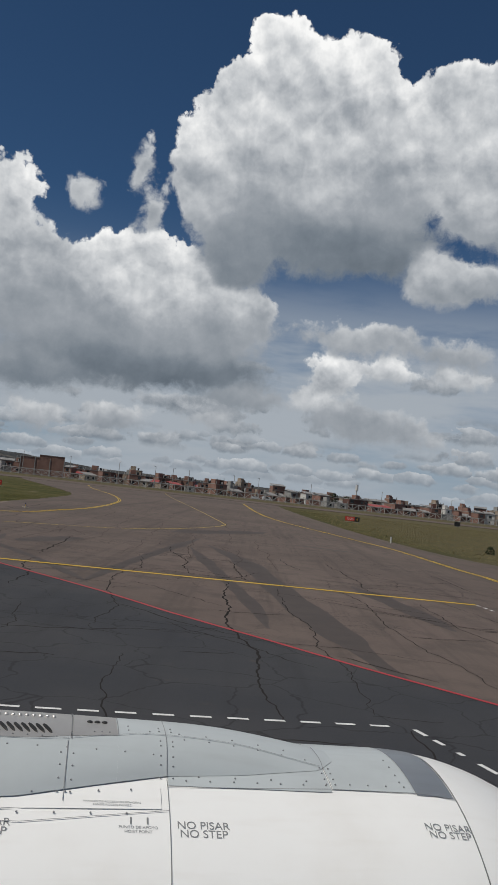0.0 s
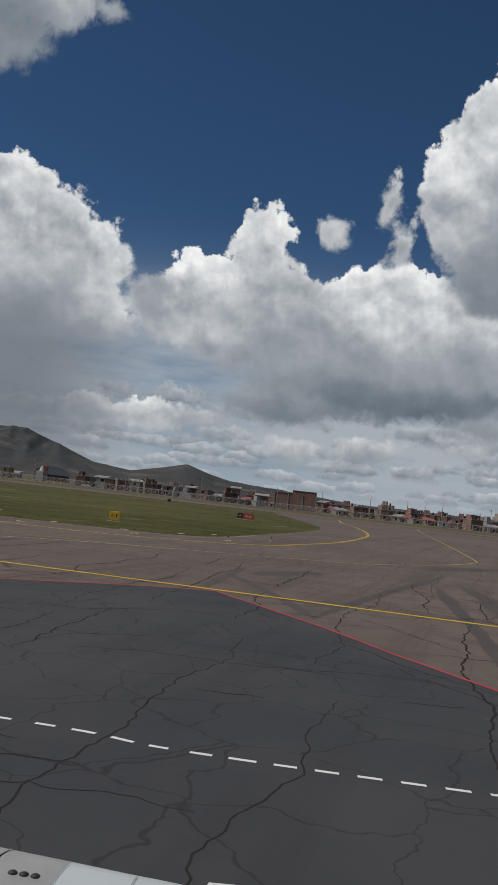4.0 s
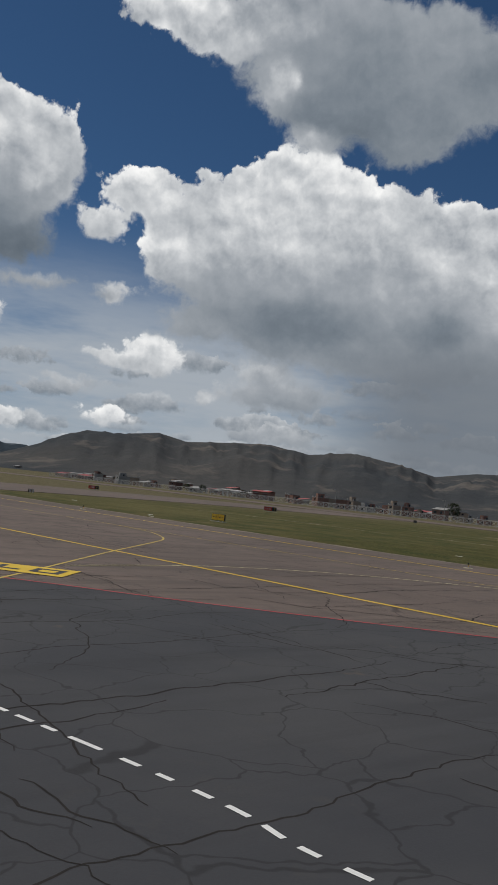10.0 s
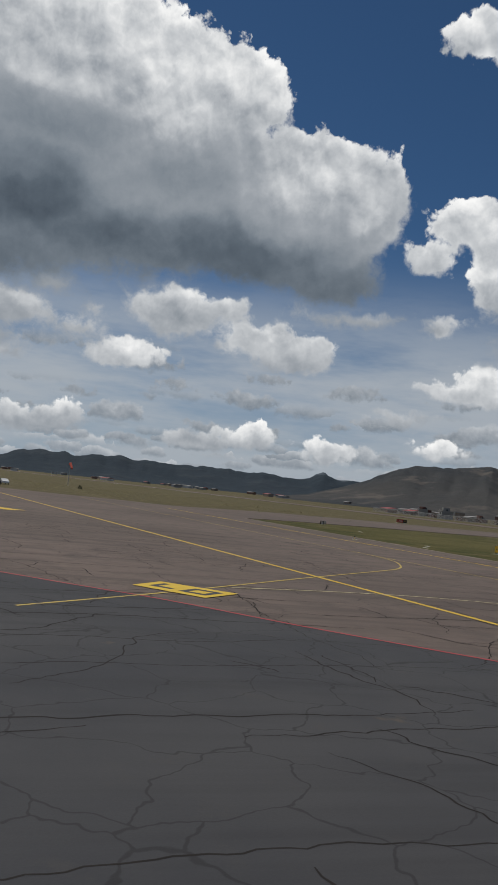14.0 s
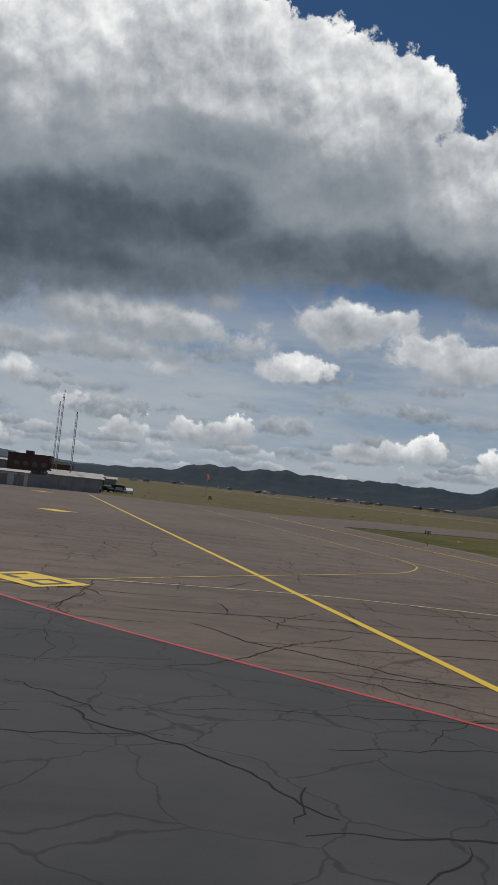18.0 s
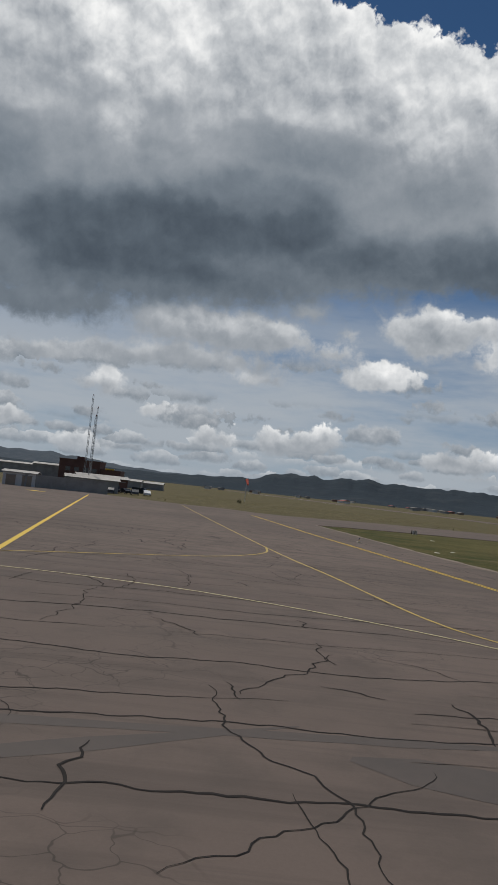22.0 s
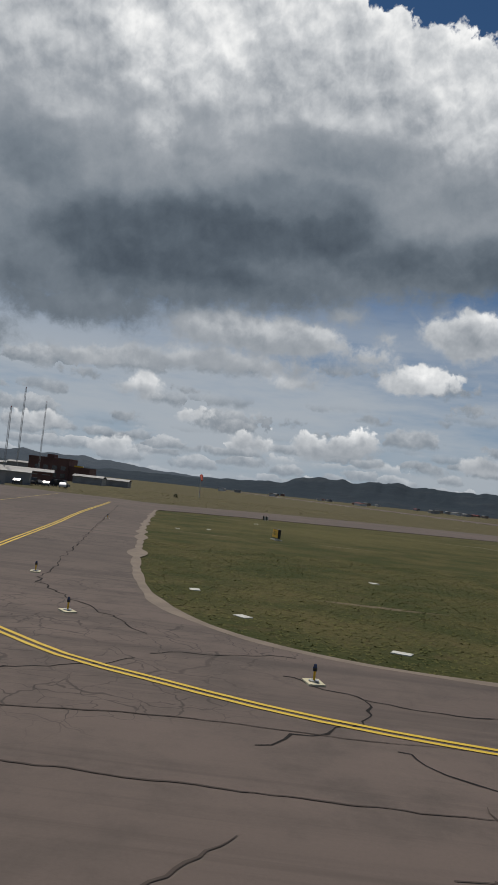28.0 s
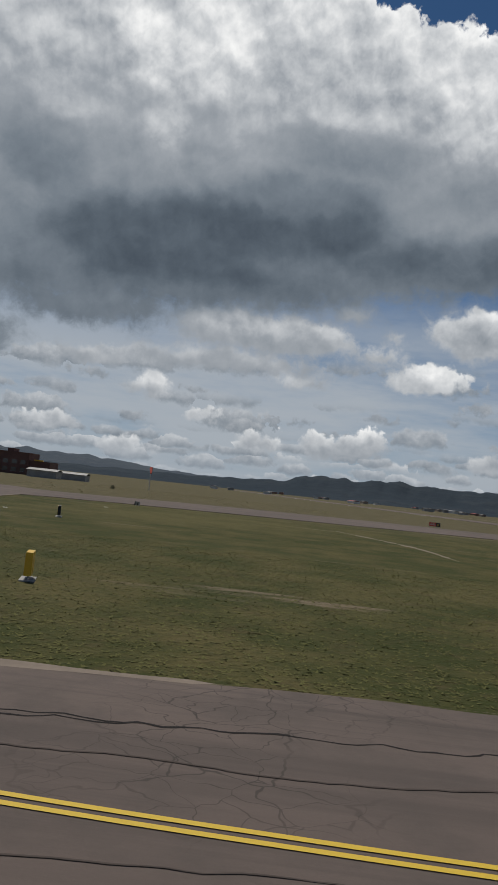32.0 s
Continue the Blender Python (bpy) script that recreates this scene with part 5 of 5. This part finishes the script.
# ---------------------------------------------------------------- sheds, halls and masts west of the apron
long_shed((-186, -3.5, 0), 94, 7, 5, 2.8, "white_wall", "tin", "small pale shed with tin roof at the apron's end", 2)
wall = thing("yard_wall", (-187, 6.5, 0), 112, "long low grey yard wall", "wall")
part("panel", block((-9, -0.15, -0.1), (9, 0.15, 2.6)), M["concrete"], wall)
part("coping", block((-9.1, -0.22, 2.6), (9.1, 0.22, 2.75)), M["concrete"], wall)
for i in range(7):
    part("pier", block((-9 + i * 3 - 0.18, -0.24, -0.1), (-9 + i * 3 + 0.18, 0.24, 2.6)), M["concrete"], wall)
long_shed((-213, 7, 0), 104, 13, 8, 2.9, "concrete", "tin", "long shed with a pale tin roof beside the apron", 4)
long_shed((-238, 5, 0), 106, 14, 8, 3.4, "brick_dark", "tin", "dark shed with a white tin roof", 4)
terminal = thing("terminal_building", (-395, -31, 0), 92, "large dark brick building with a flat roof", "building")
part("wall", block((-10, -9, -0.1), (8.5, 9, 9.4)), M["brick_dark"], terminal)
part("parapet", block((-10.2, -9.2, 9.4), (8.7, 9.2, 9.9)), M["brick_dark"], terminal)
part("low_wing", block((8.5, -8, -0.1), (18, 8, 6.6)), M["brick_dark"], terminal)
part("roof_room", block((-3, -4, 9.9), (0, 4, 11.4)), M["brick_dark"], terminal)
for i in range(4):
    for k in range(2):
        w_ = part("window", block((-7 + i * 4, -9.06, 1.2 + k * 3.4), (-4.8 + i * 4, -8.9, 2.9 + k * 3.4)), M["glass"], terminal)
        part("sill", block((-7.1 + i * 4, -9.2, 1.1 + k * 3.4), (-4.7 + i * 4, -9.0, 1.2 + k * 3.4)), M["concrete"], w_)
part("yellow_canopy", block((11, -8.6, 6.6), (15, -7.6, 7.2)), M["sign_yellow"], terminal, "yellow strip on the roof edge")
for x, y, d, h in ((-352, -4, 12, 2.8), (-372, 3, 12, 2.5), (-418, -52, 16, 6.2), (-430, -72, 18, 5.4)):
    long_shed((x, y, 0), 92, d, 9, h, "concrete", "tin", "grey low building behind the sheds", 3)


def lattice_mast(at, h, label):
    ob = thing("radio_mast", at, 15, label, "radio mast", "radio masts")
    corners = [(0.28 * math.cos(a), 0.28 * math.sin(a)) for a in (0.5, 2.6, 4.7)]
    for x, y in corners:
        part("leg", rods(((x, y, 0), (x * 0.8, y * 0.8, h), 0.06, 0.045), n=6), M["steel"], ob)
    bm = bmesh.new()
    n = int(h / 0.9)
    for i in range(n):
        for (x0, y0), (x1, y1) in zip(corners, corners[1:] + corners[:1]):
            rod(bm, (x0, y0, i * 0.9), (x1 * 0.98, y1 * 0.98, (i + 1) * 0.9), 0.025, n=4)
    part("lacing", bm, M["steel"], ob)
    part("footing", block((-0.6, -0.6, -0.1), (0.6, 0.6, 0.25)), M["concrete"], ob)
    part("lamp", rods(((0, 0, h), (0, 0, h + 0.4), 0.12), n=8), M["red_roof"], ob, "red warning lamp")
    return ob


lattice_mast((-252, -2.6, 0), 27.5, "very tall slim steel radio mast")
lattice_mast((-297, -9.3, 0), 27.5, "tall slim steel radio mast")
lattice_mast((-217, 5.5, 0), 19.0, "slim steel radio mast")

# far sheds and houses at the foot of the hills
rng = random.Random(31)
for i in range(46):
    az = rng.uniform(61, 93)
    r = rng.uniform(950, 1400)
    if 64 < az < 90:
        r = rng.uniform(1200, 2050)
    x, y = -math.sin(radians(az)) * r, 30 + math.cos(radians(az)) * r
    w = rng.choice((8, 12, 20, 32))
    wall = rng.choice(("concrete", "adobe", "brick", "white_wall"))
    long_shed((x, y, 0), 90 - az + 180 + rng.uniform(-10, 10), w, 9, rng.uniform(3, 5), wall, rng.choice(("tin", "tin", "red_roof")), "far low building with a " + "sheet roof", 1)
for i in range(40):
    az, r = rng.uniform(45, 66), rng.uniform(560, 900)
    x, y = -math.sin(radians(az)) * r, 30 + math.cos(radians(az)) * r
    if y > fence_y(x) + 25:
        house((x, y, -0.05), rng.uniform(-40, 20), rng.uniform(6, 11), 7, rng.choice((1, 1, 2)), rng.choice(("brick", "adobe", "brick_dark", "concrete")), rng, rng.choice(("tin", "flat", "red", "flat")))


def scrub(name, count, region, size, mat, label, seed, rise_of=0.8):
    """Low clumps of blades or twigs."""
    r = random.Random(seed)
    verts, faces = [], []
    for _ in range(count):
        x, y = region(r)
        s = size * r.uniform(0.5, 1.4)
        for _ in range(3):
            a = r.uniform(0, 6.28)
            dx, dy = math.cos(a) * s, math.sin(a) * s
            k = len(verts)
            verts += [(x - dy * 0.25, y + dx * 0.25, -0.062), (x + dy * 0.25, y - dx * 0.25, -0.062), (x + dx, y + dy, s * rise_of * r.uniform(0.5, 1.0) - 0.05)]
            faces.append((k, k + 1, k + 2))
    mesh = bpy.data.meshes.new(name)
    mesh.from_pydata(verts, [], faces)
    mesh.materials.append(M[mat])
    return tagged(new(name, mesh), label, "vegetation", kind="stuff")


def inside(x, y):
    pts, hit = VERGE, False
    for (x0, y0), (x1, y1) in zip(pts, pts[1:] + pts[:1]):
        if (y0 > y) != (y1 > y) and x < (x1 - x0) * (y - y0) / (y1 - y0) + x0:
            hit = not hit
    return hit


VERGE = [(p[0] - 0.4, p[1] + 0.3) for p in GRASS_EDGE] + [(-185, 244), (-170, 150), (-163, 125), (-145, 81), (-134, 61)]


def verge_spot(r):
    while True:
        x = -26 - 42 * r.random() ** 1.4
        y = r.uniform(66, 125)
        if inside(x, y):
            return x, y


def east_spot(r):
    y = r.uniform(72, 250)
    return 14 + 0.0 * y + r.uniform(1, 60) + max(0, (120 - y) * 0.25), y


M["blade"] = material("grass_blades", lambda g, p: (g.mix(g.noise(world_place(g), 0.16, 5.0, 0.65), (0.075, 0.082, 0.026), (0.16, 0.148, 0.055)),), 0.9, spec=0.1)
M["straw"] = material("dry_straw_grass", lambda g, p: (g.mix(g.noise(world_place(g), 0.2, 5.0, 0.65), (0.13, 0.125, 0.055), (0.27, 0.225, 0.12)),), 0.9, spec=0.1)
scrub("grass_tufts", 22000, verge_spot, 0.13, "blade", "short green and yellow grass tufts", 41, 0.2)
scrub("dry_grass", 30000, east_spot, 0.16, "straw", "tall dry grass beside the taxiway", 42, 0.6)
scrub("scrub", 1500, lambda r: (r.uniform(-330, -180), r.uniform(24, 110)), 0.5, "straw", "dry scrub beyond the apron", 43, 0.2)
bush = random.Random(44)
for x, y, s in ((32, 98, 1.5), (35.5, 97, 1.8), (29, 101, 0.9), (-262, 44, 1.1)):
    ob = tagged(new("bush"), "dark leafy bush in dry grass", "bush", "bushes")
    ob.matrix_world = pose(x, y, -0.05)
    bm = bmesh.new()
    for _ in range(240):
        a, u = bush.uniform(0, 6.28), bush.random()
        q = math.sqrt(1 - u * u) * bush.uniform(0.4, 1)
        c = Vector((math.cos(a) * q * s * 0.7, math.sin(a) * q * s * 0.7, u * s))
        k = 0.14 * s
        pts = [bm.verts.new(c + Vector((bush.uniform(-k, k), bush.uniform(-k, k), bush.uniform(-k, k)))) for _ in range(3)]
        bm.faces.new(pts)
    part("foliage", bm, M["leaf"], ob)
    part("stem", rods(((0, 0, 0), (0.05, 0, s * 0.7), 0.05 * s, 0.02)), M["bark"], ob)

# ---------------------------------------------------------------- the engine cowling under the aircraft window


def cowl_look(base, dirt, amount):
    def build(g, p):
        big, fine = g.noise(p, 1.6, 5.0, 0.6), g.noise(p, 26.0, 3.0)
        streak = g.put("ShaderNodeMapping", {"Vector": p, "Scale": (1.2, 9.0, 9.0)}).outputs[0]
        c = g.mix(g.math("MULTIPLY", g.step(big, 0.42, 0.75), amount), base, dirt)
        c = g.mix(g.math("MULTIPLY", g.step(g.noise(streak, 1.4, 4.0), 0.5, 0.8), amount * 0.8), c, dirt)
        return c, fine, 0.0004, g.math("MULTIPLY_ADD", big, 0.25, 0.22)
    return build


M["cowl"] = material("white_aircraft_paint", cowl_look((0.89, 0.89, 0.865), (0.74, 0.71, 0.66), 0.35), 0.3)
M["cowl_grey"] = material("light_grey_aircraft_paint", cowl_look((0.50, 0.54, 0.545), (0.40, 0.425, 0.425), 0.5), 0.35)
M["cowl_band"] = material("dark_grey_aircraft_paint", cowl_look((0.20, 0.22, 0.245), (0.15, 0.165, 0.18), 0.5), 0.35)
M["bare_metal"] = material("brushed_heat_stained_metal", lambda g, p: (g.mix(g.noise(p, 5.0, 5.0, 0.65), (0.48, 0.46, 0.43), (0.68, 0.66, 0.62)), g.noise(g.put("ShaderNodeMapping", {"Vector": p, "Scale": (3.0, 60.0, 60.0)}).outputs[0], 3.0, 3.0), 0.0006), 0.42, 0.6)
M["seam"] = material("dark_panel_gap", lambda g, p: (0.24, 0.245, 0.25), 0.8)
M["stencil"] = material("grey_stencil_paint", lambda g, p: (0.22, 0.225, 0.23), 0.6)

AXIS_R, HEAD = 1.18, 11.6
engine = thing("jet_engine_cowling", (0.169 - math.sin(radians(HEAD)) * 3.9, 0.319 + math.cos(radians(HEAD)) * 3.9, 1.93), HEAD, "white jet engine cowling with grey riveted pylon fairing", "jet engine")


def on_cowl(x, th, r):
    """A place on the cowling: th degrees from the side that faces the window, over the top."""
    return Vector((x, -math.cos(radians(th)) * r, math.sin(radians(th)) * r))


def body_radius(x):
    if x > 1.5:
        return AXIS_R - 0.42 * max(0.0, (x - 1.5) / 1.1) ** 2.2
    return AXIS_R - 0.05 * max(0.0, -x - 0.6) ** 1.6


def turned(x0, x1, nx, th0, th1, nt, grow):
    """A curved panel; grow(x, th) is its height over the body."""
    bm = bmesh.new()
    rows = [[bm.verts.new(on_cowl(x, th, body_radius(x) + grow(x, th))) for th in np.linspace(th0(x) if callable(th0) else th0, th1(x) if callable(th1) else th1, nt)] for x in np.linspace(x0, x1, nx)]
    for a, b in zip(rows, rows[1:]):
        for i in range(nt - 1):
            bm.faces.new((a[i], b[i], b[i + 1], a[i + 1]))
    return bm


def hump(x):
    s = min(max((1.17 - x) / 0.85, 0), 1)
    return 0.093 * (s * (2 - s)) ** 1.15


def hump_foot(x):
    return float(np.interp(x, (-1.6, -0.3, 0.32, 0.69, 1.08, 1.18), (60, 67.4, 75.2, 76.9, 80.6, 86)))


def hump_grow(x, th):
    a = hump_foot(x)
    s = min(max((th - a) / (90 - a), 0), (180 - a - th) / (90 - a), 1)
    s = max(s, 0)
    return 0.006 + hump(x) * (1 - (1 - min(1, s * 1.25)) ** 2.4)


part("fan_cowl", turned(-1.9, 1.715, 40, -180, 180, 97, lambda x, th: 0.0), M["cowl"], engine, "glossy white fan cowl", True)
part("inlet_cowl", turned(1.722, 2.45, 16, -180, 180, 97, lambda x, th: 0.0), M["cowl"], engine, "white inlet cowl", True)
bm = bmesh.new()
ring = []
for k in range(13):
    a = math.pi * k / 12
    x, r = 2.45 + 0.13 * math.sin(a), body_radius(2.45) - 0.10 + 0.10 * math.cos(a)
    ring.append([bm.verts.new(on_cowl(x, th, r)) for th in np.linspace(0, 360, 73)[:-1]])
for a, b in zip(ring, ring[1:]):
    for i in range(72):
        bm.faces.new((a[i], b[i], b[(i + 1) % 72], a[(i + 1) % 72]))
part("inlet_lip", bm, M["bare_metal"], engine, "polished metal inlet lip", True)
part("inlet_duct", turned(-0.4, 2.45, 10, 0, 360, 73, lambda x, th: 0.88 - body_radius(x) if x < 2.4 else body_radius(2.45) - 0.2 - body_radius(x)), M["bare_metal"], engine, "", True)
bm = bmesh.new()
bmesh.ops.create_circle(bm, cap_ends=True, segments=48, radius=0.9, matrix=pose(-0.4, 0, 0, 0, 90, 0))
part("fan_disc", bm, M["cowl_band"], engine)
part("nozzle", turned(-3.0, -1.9, 8, -180, 180, 73, lambda x, th: -0.28 * (-x - 1.9) ** 1.0), M["bare_metal"], engine, "", True)
bm = bmesh.new()
bmesh.ops.create_circle(bm, cap_ends=True, segments=48, radius=0.75, matrix=pose(-2.98, 0, 0, 0, 90, 0))
part("nozzle_plate", bm, M["cowl_band"], engine)
part("upper_panel", turned(0.337, 1.10, 18, 72.3, 107.7, 22, lambda x, th: 0.004), M["cowl_grey"], engine, "light grey riveted panel", True)
part("upper_panel", turned(1.108, 1.515, 10, 73.4, 106.6, 22, lambda x, th: 0.004), M["cowl_grey"], engine, "light grey riveted panel", True)
part("band", turned(1.52, 1.708, 8, 72.6, 107.4, 24, lambda x, th: 0.003), M["cowl_band"], engine, "dark grey band", True)
part("pylon_fairing", turned(0.1082, 1.175, 40, hump_foot, lambda x: 180 - hump_foot(x), 30, hump_grow), M["cowl_grey"], engine, "light grey pylon fairing", True)
part("pylon_side", turned(-1.6, 0.108, 30, hump_foot, lambda x: hump_foot(x) + (84 - hump_foot(x)) * (0.80 + 0.16 * min(1, max(0, (x + 0.28) / 0.38))), 12, hump_grow), M["cowl_grey"], engine, "light grey riveted side panel", True)
metal_foot = lambda x: hump_foot(x) + (84 - hump_foot(x)) * (0.81 + 0.16 * min(1, max(0, (x + 0.28) / 0.38)))
part("vent_panel", turned(-1.6, -0.105, 26, metal_foot, lambda x: 180 - hump_foot(x), 24, hump_grow), M["bare_metal"], engine, "bare metal vent panel with louvres", True)
part("metal_panel", turned(-0.098, 0.108, 8, metal_foot, lambda x: 180 - hump_foot(x), 24, hump_grow), M["bare_metal"], engine, "bare metal panel", True)
part("access_panel", turned(-1.3, 0.30, 24, lambda x: 62.6 + 2.6 * min(1, (x + 1.3) / 1.6), lambda x: hump_foot(x) - 3.4 - 0.5 * x, 8, lambda x, th: 0.005), M["cowl"], engine, "raised white hinge access panel", True)


def seam(points, width=0.003, lift=0.005):
    """A dark gap drawn along (x, th) points."""
    bm = bmesh.new()
    fine = []
    for (x0, t0), (x1, t1) in zip(points, points[1:]):
        n = max(2, int(max(abs(x1 - x0) / 0.04, abs(t1 - t0) / 2)))
        fine += [(x0 + (x1 - x0) * i / n, t0 + (t1 - t0) * i / n) for i in range(n)]
    fine.append(points[-1])
    side = []
    for i, (x, th) in enumerate(fine):
        xa, ta = fine[max(i - 1, 0)]
        xb, tb = fine[min(i + 1, len(fine) - 1)]
        d = Vector((xb - xa, radians(tb - ta) * AXIS_R, 0)).normalized()
        up = hump_grow(x, th) if hump_foot(x) < th < 180 - hump_foot(x) and x < 1.17 else 0
        r = body_radius(x) + max(up, 0) + lift
        k = width / 2
        side.append((bm.verts.new(on_cowl(x - d.y * k, th + math.degrees(d.x * k / AXIS_R), r)), bm.verts.new(on_cowl(x + d.y * k, th - math.degrees(d.x * k / AXIS_R), r))))
    for a, b in zip(side, side[1:]):
        bm.faces.new((a[0], a[1], b[1], b[0]))
    return bm


for pts in ([(0.333, 40), (0.333, 96)], [(0.333, 71.9), (0.7, 72.4), (1.1, 73.4), (1.54, 73.2), (1.72, 72.2)], [(1.104, 73.4), (1.104, 94)], [(1.715, 30), (1.715, 110)], [(1.517, 73.4), (1.517, 100)],
            [(-0.118, 66.5), (-0.118, 80.4)], [(-0.102, 81), (-0.102, 100)], [(-1.6, 80.0), (-0.3, 80.4), (-0.15, 80.9), (0.06, 83.4), (0.11, 83.6), (0.20, 84.8), (0.333, 84.8), (0.7, 84.2), (1.09, 82.0)], [(0.111, 83.6), (0.111, 97)],
            [(-1.4, 61.2), (-0.28, 61.0), (0.333, 64.9)]):
    part("panel_gap", seam(pts), M["seam"], engine)


def rivets():
    bm = bmesh.new()
    spots = []
    for x in (0.305, 0.362):
        spots += [(x, th) for th in (86.6, 88.4, 82.6, 81.2, 78.8, 77.0, 74.6)]
    spots += [(x, 73.6 + 0.9 * x) for x in np.arange(0.42, 1.08, 0.11)] + [(x, 75.2 + 0.6 * x) for x in np.arange(0.48, 1.05, 0.17)]
    spots += [(x, 83.6) for x in np.arange(0.42, 1.05, 0.12)] + [(x, 85.8) for x in np.arange(0.40, 1.0, 0.13)]
    spots += [(x, th) for x in (1.085, 1.128) for th in (75.0, 77.0, 79.4, 81.6)] + [(x, 75.2) for x in np.arange(1.2, 1.5, 0.09)] + [(1.46, th) for th in (77, 80, 84, 88)]
    spots += [(x, th) for x in (-0.145, -0.09) for th in (69.0, 71.5, 74.2, 77.0)] + [(x, 69.6 + 4.6 * x) for x in np.arange(-0.95, 0.3, 0.14)] + [(x, 78.6 + 0.8 * x) for x in np.arange(-0.9, 0.3, 0.13)]
    spots += [(x, 63.6 + 1.2 * x) for x in np.arange(-0.9, 0.3, 0.15)] + [(x, 81.8) for x in np.arange(-0.95, -0.1, 0.065)] + [(0.16, th) for th in (86.5, 89.0)] + [(0.26, 86.2)]
    spots += [(0.0 + i * 0.035, 84.8) for i in range(3)]
    for x, th in spots:
        up = hump_grow(x, th) if hump_foot(x) < th < 180 - hump_foot(x) and x < 1.17 else 0.006
        c = on_cowl(x, th, body_radius(x) + max(up, 0.006) + 0.001)
        m = Matrix.Translation(c) @ Vector((0, -math.cos(radians(th)), math.sin(radians(th)))).to_track_quat("Z", "Y").to_matrix().to_4x4()
        bmesh.ops.create_cone(bm, cap_ends=True, segments=8, radius1=0.0046, radius2=0.0036, depth=0.004, matrix=m)
    return bm


part("rivets", rivets(), M["seam"], engine, "rows of small dark rivets")["kind"] = "stuff"
for i in range(26):
    x = -0.215 - i * 0.033
    th0 = 85.2
    c = on_cowl(x, th0, body_radius(x) + hump_grow(x, th0) + 0.002)
    m = Matrix.Translation(c) @ Vector((0, -math.cos(radians(th0)), math.sin(radians(th0)))).to_track_quat("Z", "Y").to_matrix().to_4x4()
    bm = bmesh.new()
    bmesh.ops.create_cone(bm, cap_ends=True, segments=14, radius1=0.5, radius2=0.4, depth=1.0, matrix=m @ pose(0, 0, 0, 0, 0, 24) @ Matrix.Diagonal((0.019, 0.115, 0.008, 1)))
    slot = part("louvre", bm, M["black"], engine, "dark louvre slot")
for i in range(30):
    x = -0.19 - i * 0.032
    c = on_cowl(x, 93.0, body_radius(x) + hump_grow(x, 93))
    bm = bmesh.new()
    bmesh.ops.create_uvsphere(bm, u_segments=10, v_segments=6, radius=0.011, matrix=Matrix.Translation(c))
    part("stud", bm, M["bare_metal"], engine)
for i in range(3):
    c = on_cowl(-0.02 + i * 0.035, 90.5, body_radius(0) + hump_grow(0, 90) + 0.001)
    bm = bmesh.new()
    bmesh.ops.create_uvsphere(bm, u_segments=10, v_segments=6, radius=0.015, matrix=Matrix.Translation(c) @ Matrix.Diagonal((1, 1, 0.5, 1)))
    part("vent_hole", bm, M["black"], engine)
# the strake on the far shoulder
bm = bmesh.new()
edge = [(0.50, 0.0), (0.53, 0.045), (0.62, 0.050), (0.74, 0.036), (0.88, 0.012), (0.95, 0.0)]
for side in (0, 1):
    low = [bm.verts.new(on_cowl(x, 109 + side * 0.8, body_radius(x) - 0.01)) for x, h in edge]
    top = [bm.verts.new(on_cowl(x, 109 + side * 0.8, body_radius(x) + 0.01 + h)) for x, h in edge]
    for i in range(len(edge) - 1):
        bm.faces.new((low[i], low[i + 1], top[i + 1], top[i]))
part("strake", bm, M["cowl"], engine, "white strake fin")


def stencil(text, size, x, th, lift=0.0015):
    r = body_radius(x) + lift
    s, c = math.sin(radians(th)), math.cos(radians(th))
    ob = lettering(text, size, (0, 0, 0), (0, 0, 0), M["stencil"], engine, "stencil")
    ob.data.extrude = 0.0
    at = on_cowl(x, th, r)
    fall = (body_radius(x + 0.1) - body_radius(x - 0.1)) / 0.2
    along, over = Vector((1, -c * fall, s * fall)).normalized(), Vector((0, s, c))
    out = along.cross(over)
    ob.matrix_basis = Matrix(((along.x, over.x, out.x, at.x), (along.y, over.y, out.y, at.y), (along.z, over.z, out.z, at.z), (0, 0, 0, 1)))
    return ob


for x, th in ((0.475, 60.5), (1.60, 62.2), (-0.43, 59.9)):
    stencil("NO PISAR", 0.052, x, th + 0.95, 0.0015)
    stencil("NO STEP", 0.052, x, th - 1.05, 0.0015)
stencil("PANELES DE ACCESO DE BISAGRAS", 0.0155, 0.09, 66.6, 0.0065)
stencil("HINGE ACCESS PANELS", 0.0155, 0.09, 65.8, 0.0065)
stencil("PUNTO DE APOYO", 0.019, 0.20, 60.6)
stencil("HOIST POINT", 0.019, 0.20, 59.6)
for x in (0.168, 0.238):
    part("stencil_arrow", seam([(x, 61.3), (x, 63.0)], 0.007, 0.003), M["stencil"], engine)
# a trestle carries the cowling
for x in (-1.2, 1.1):
    leg = part("support", block((x - 0.12, -0.7, -1.95), (x + 0.12, 0.7, -1.80), 0.01), M["steel"], engine)
    part("strut", rods(((x, -0.5, -1.82), (x, -0.25, -1.08), 0.05), ((x, 0.5, -1.82), (x, 0.25, -1.08), 0.05)), M["steel"], leg)
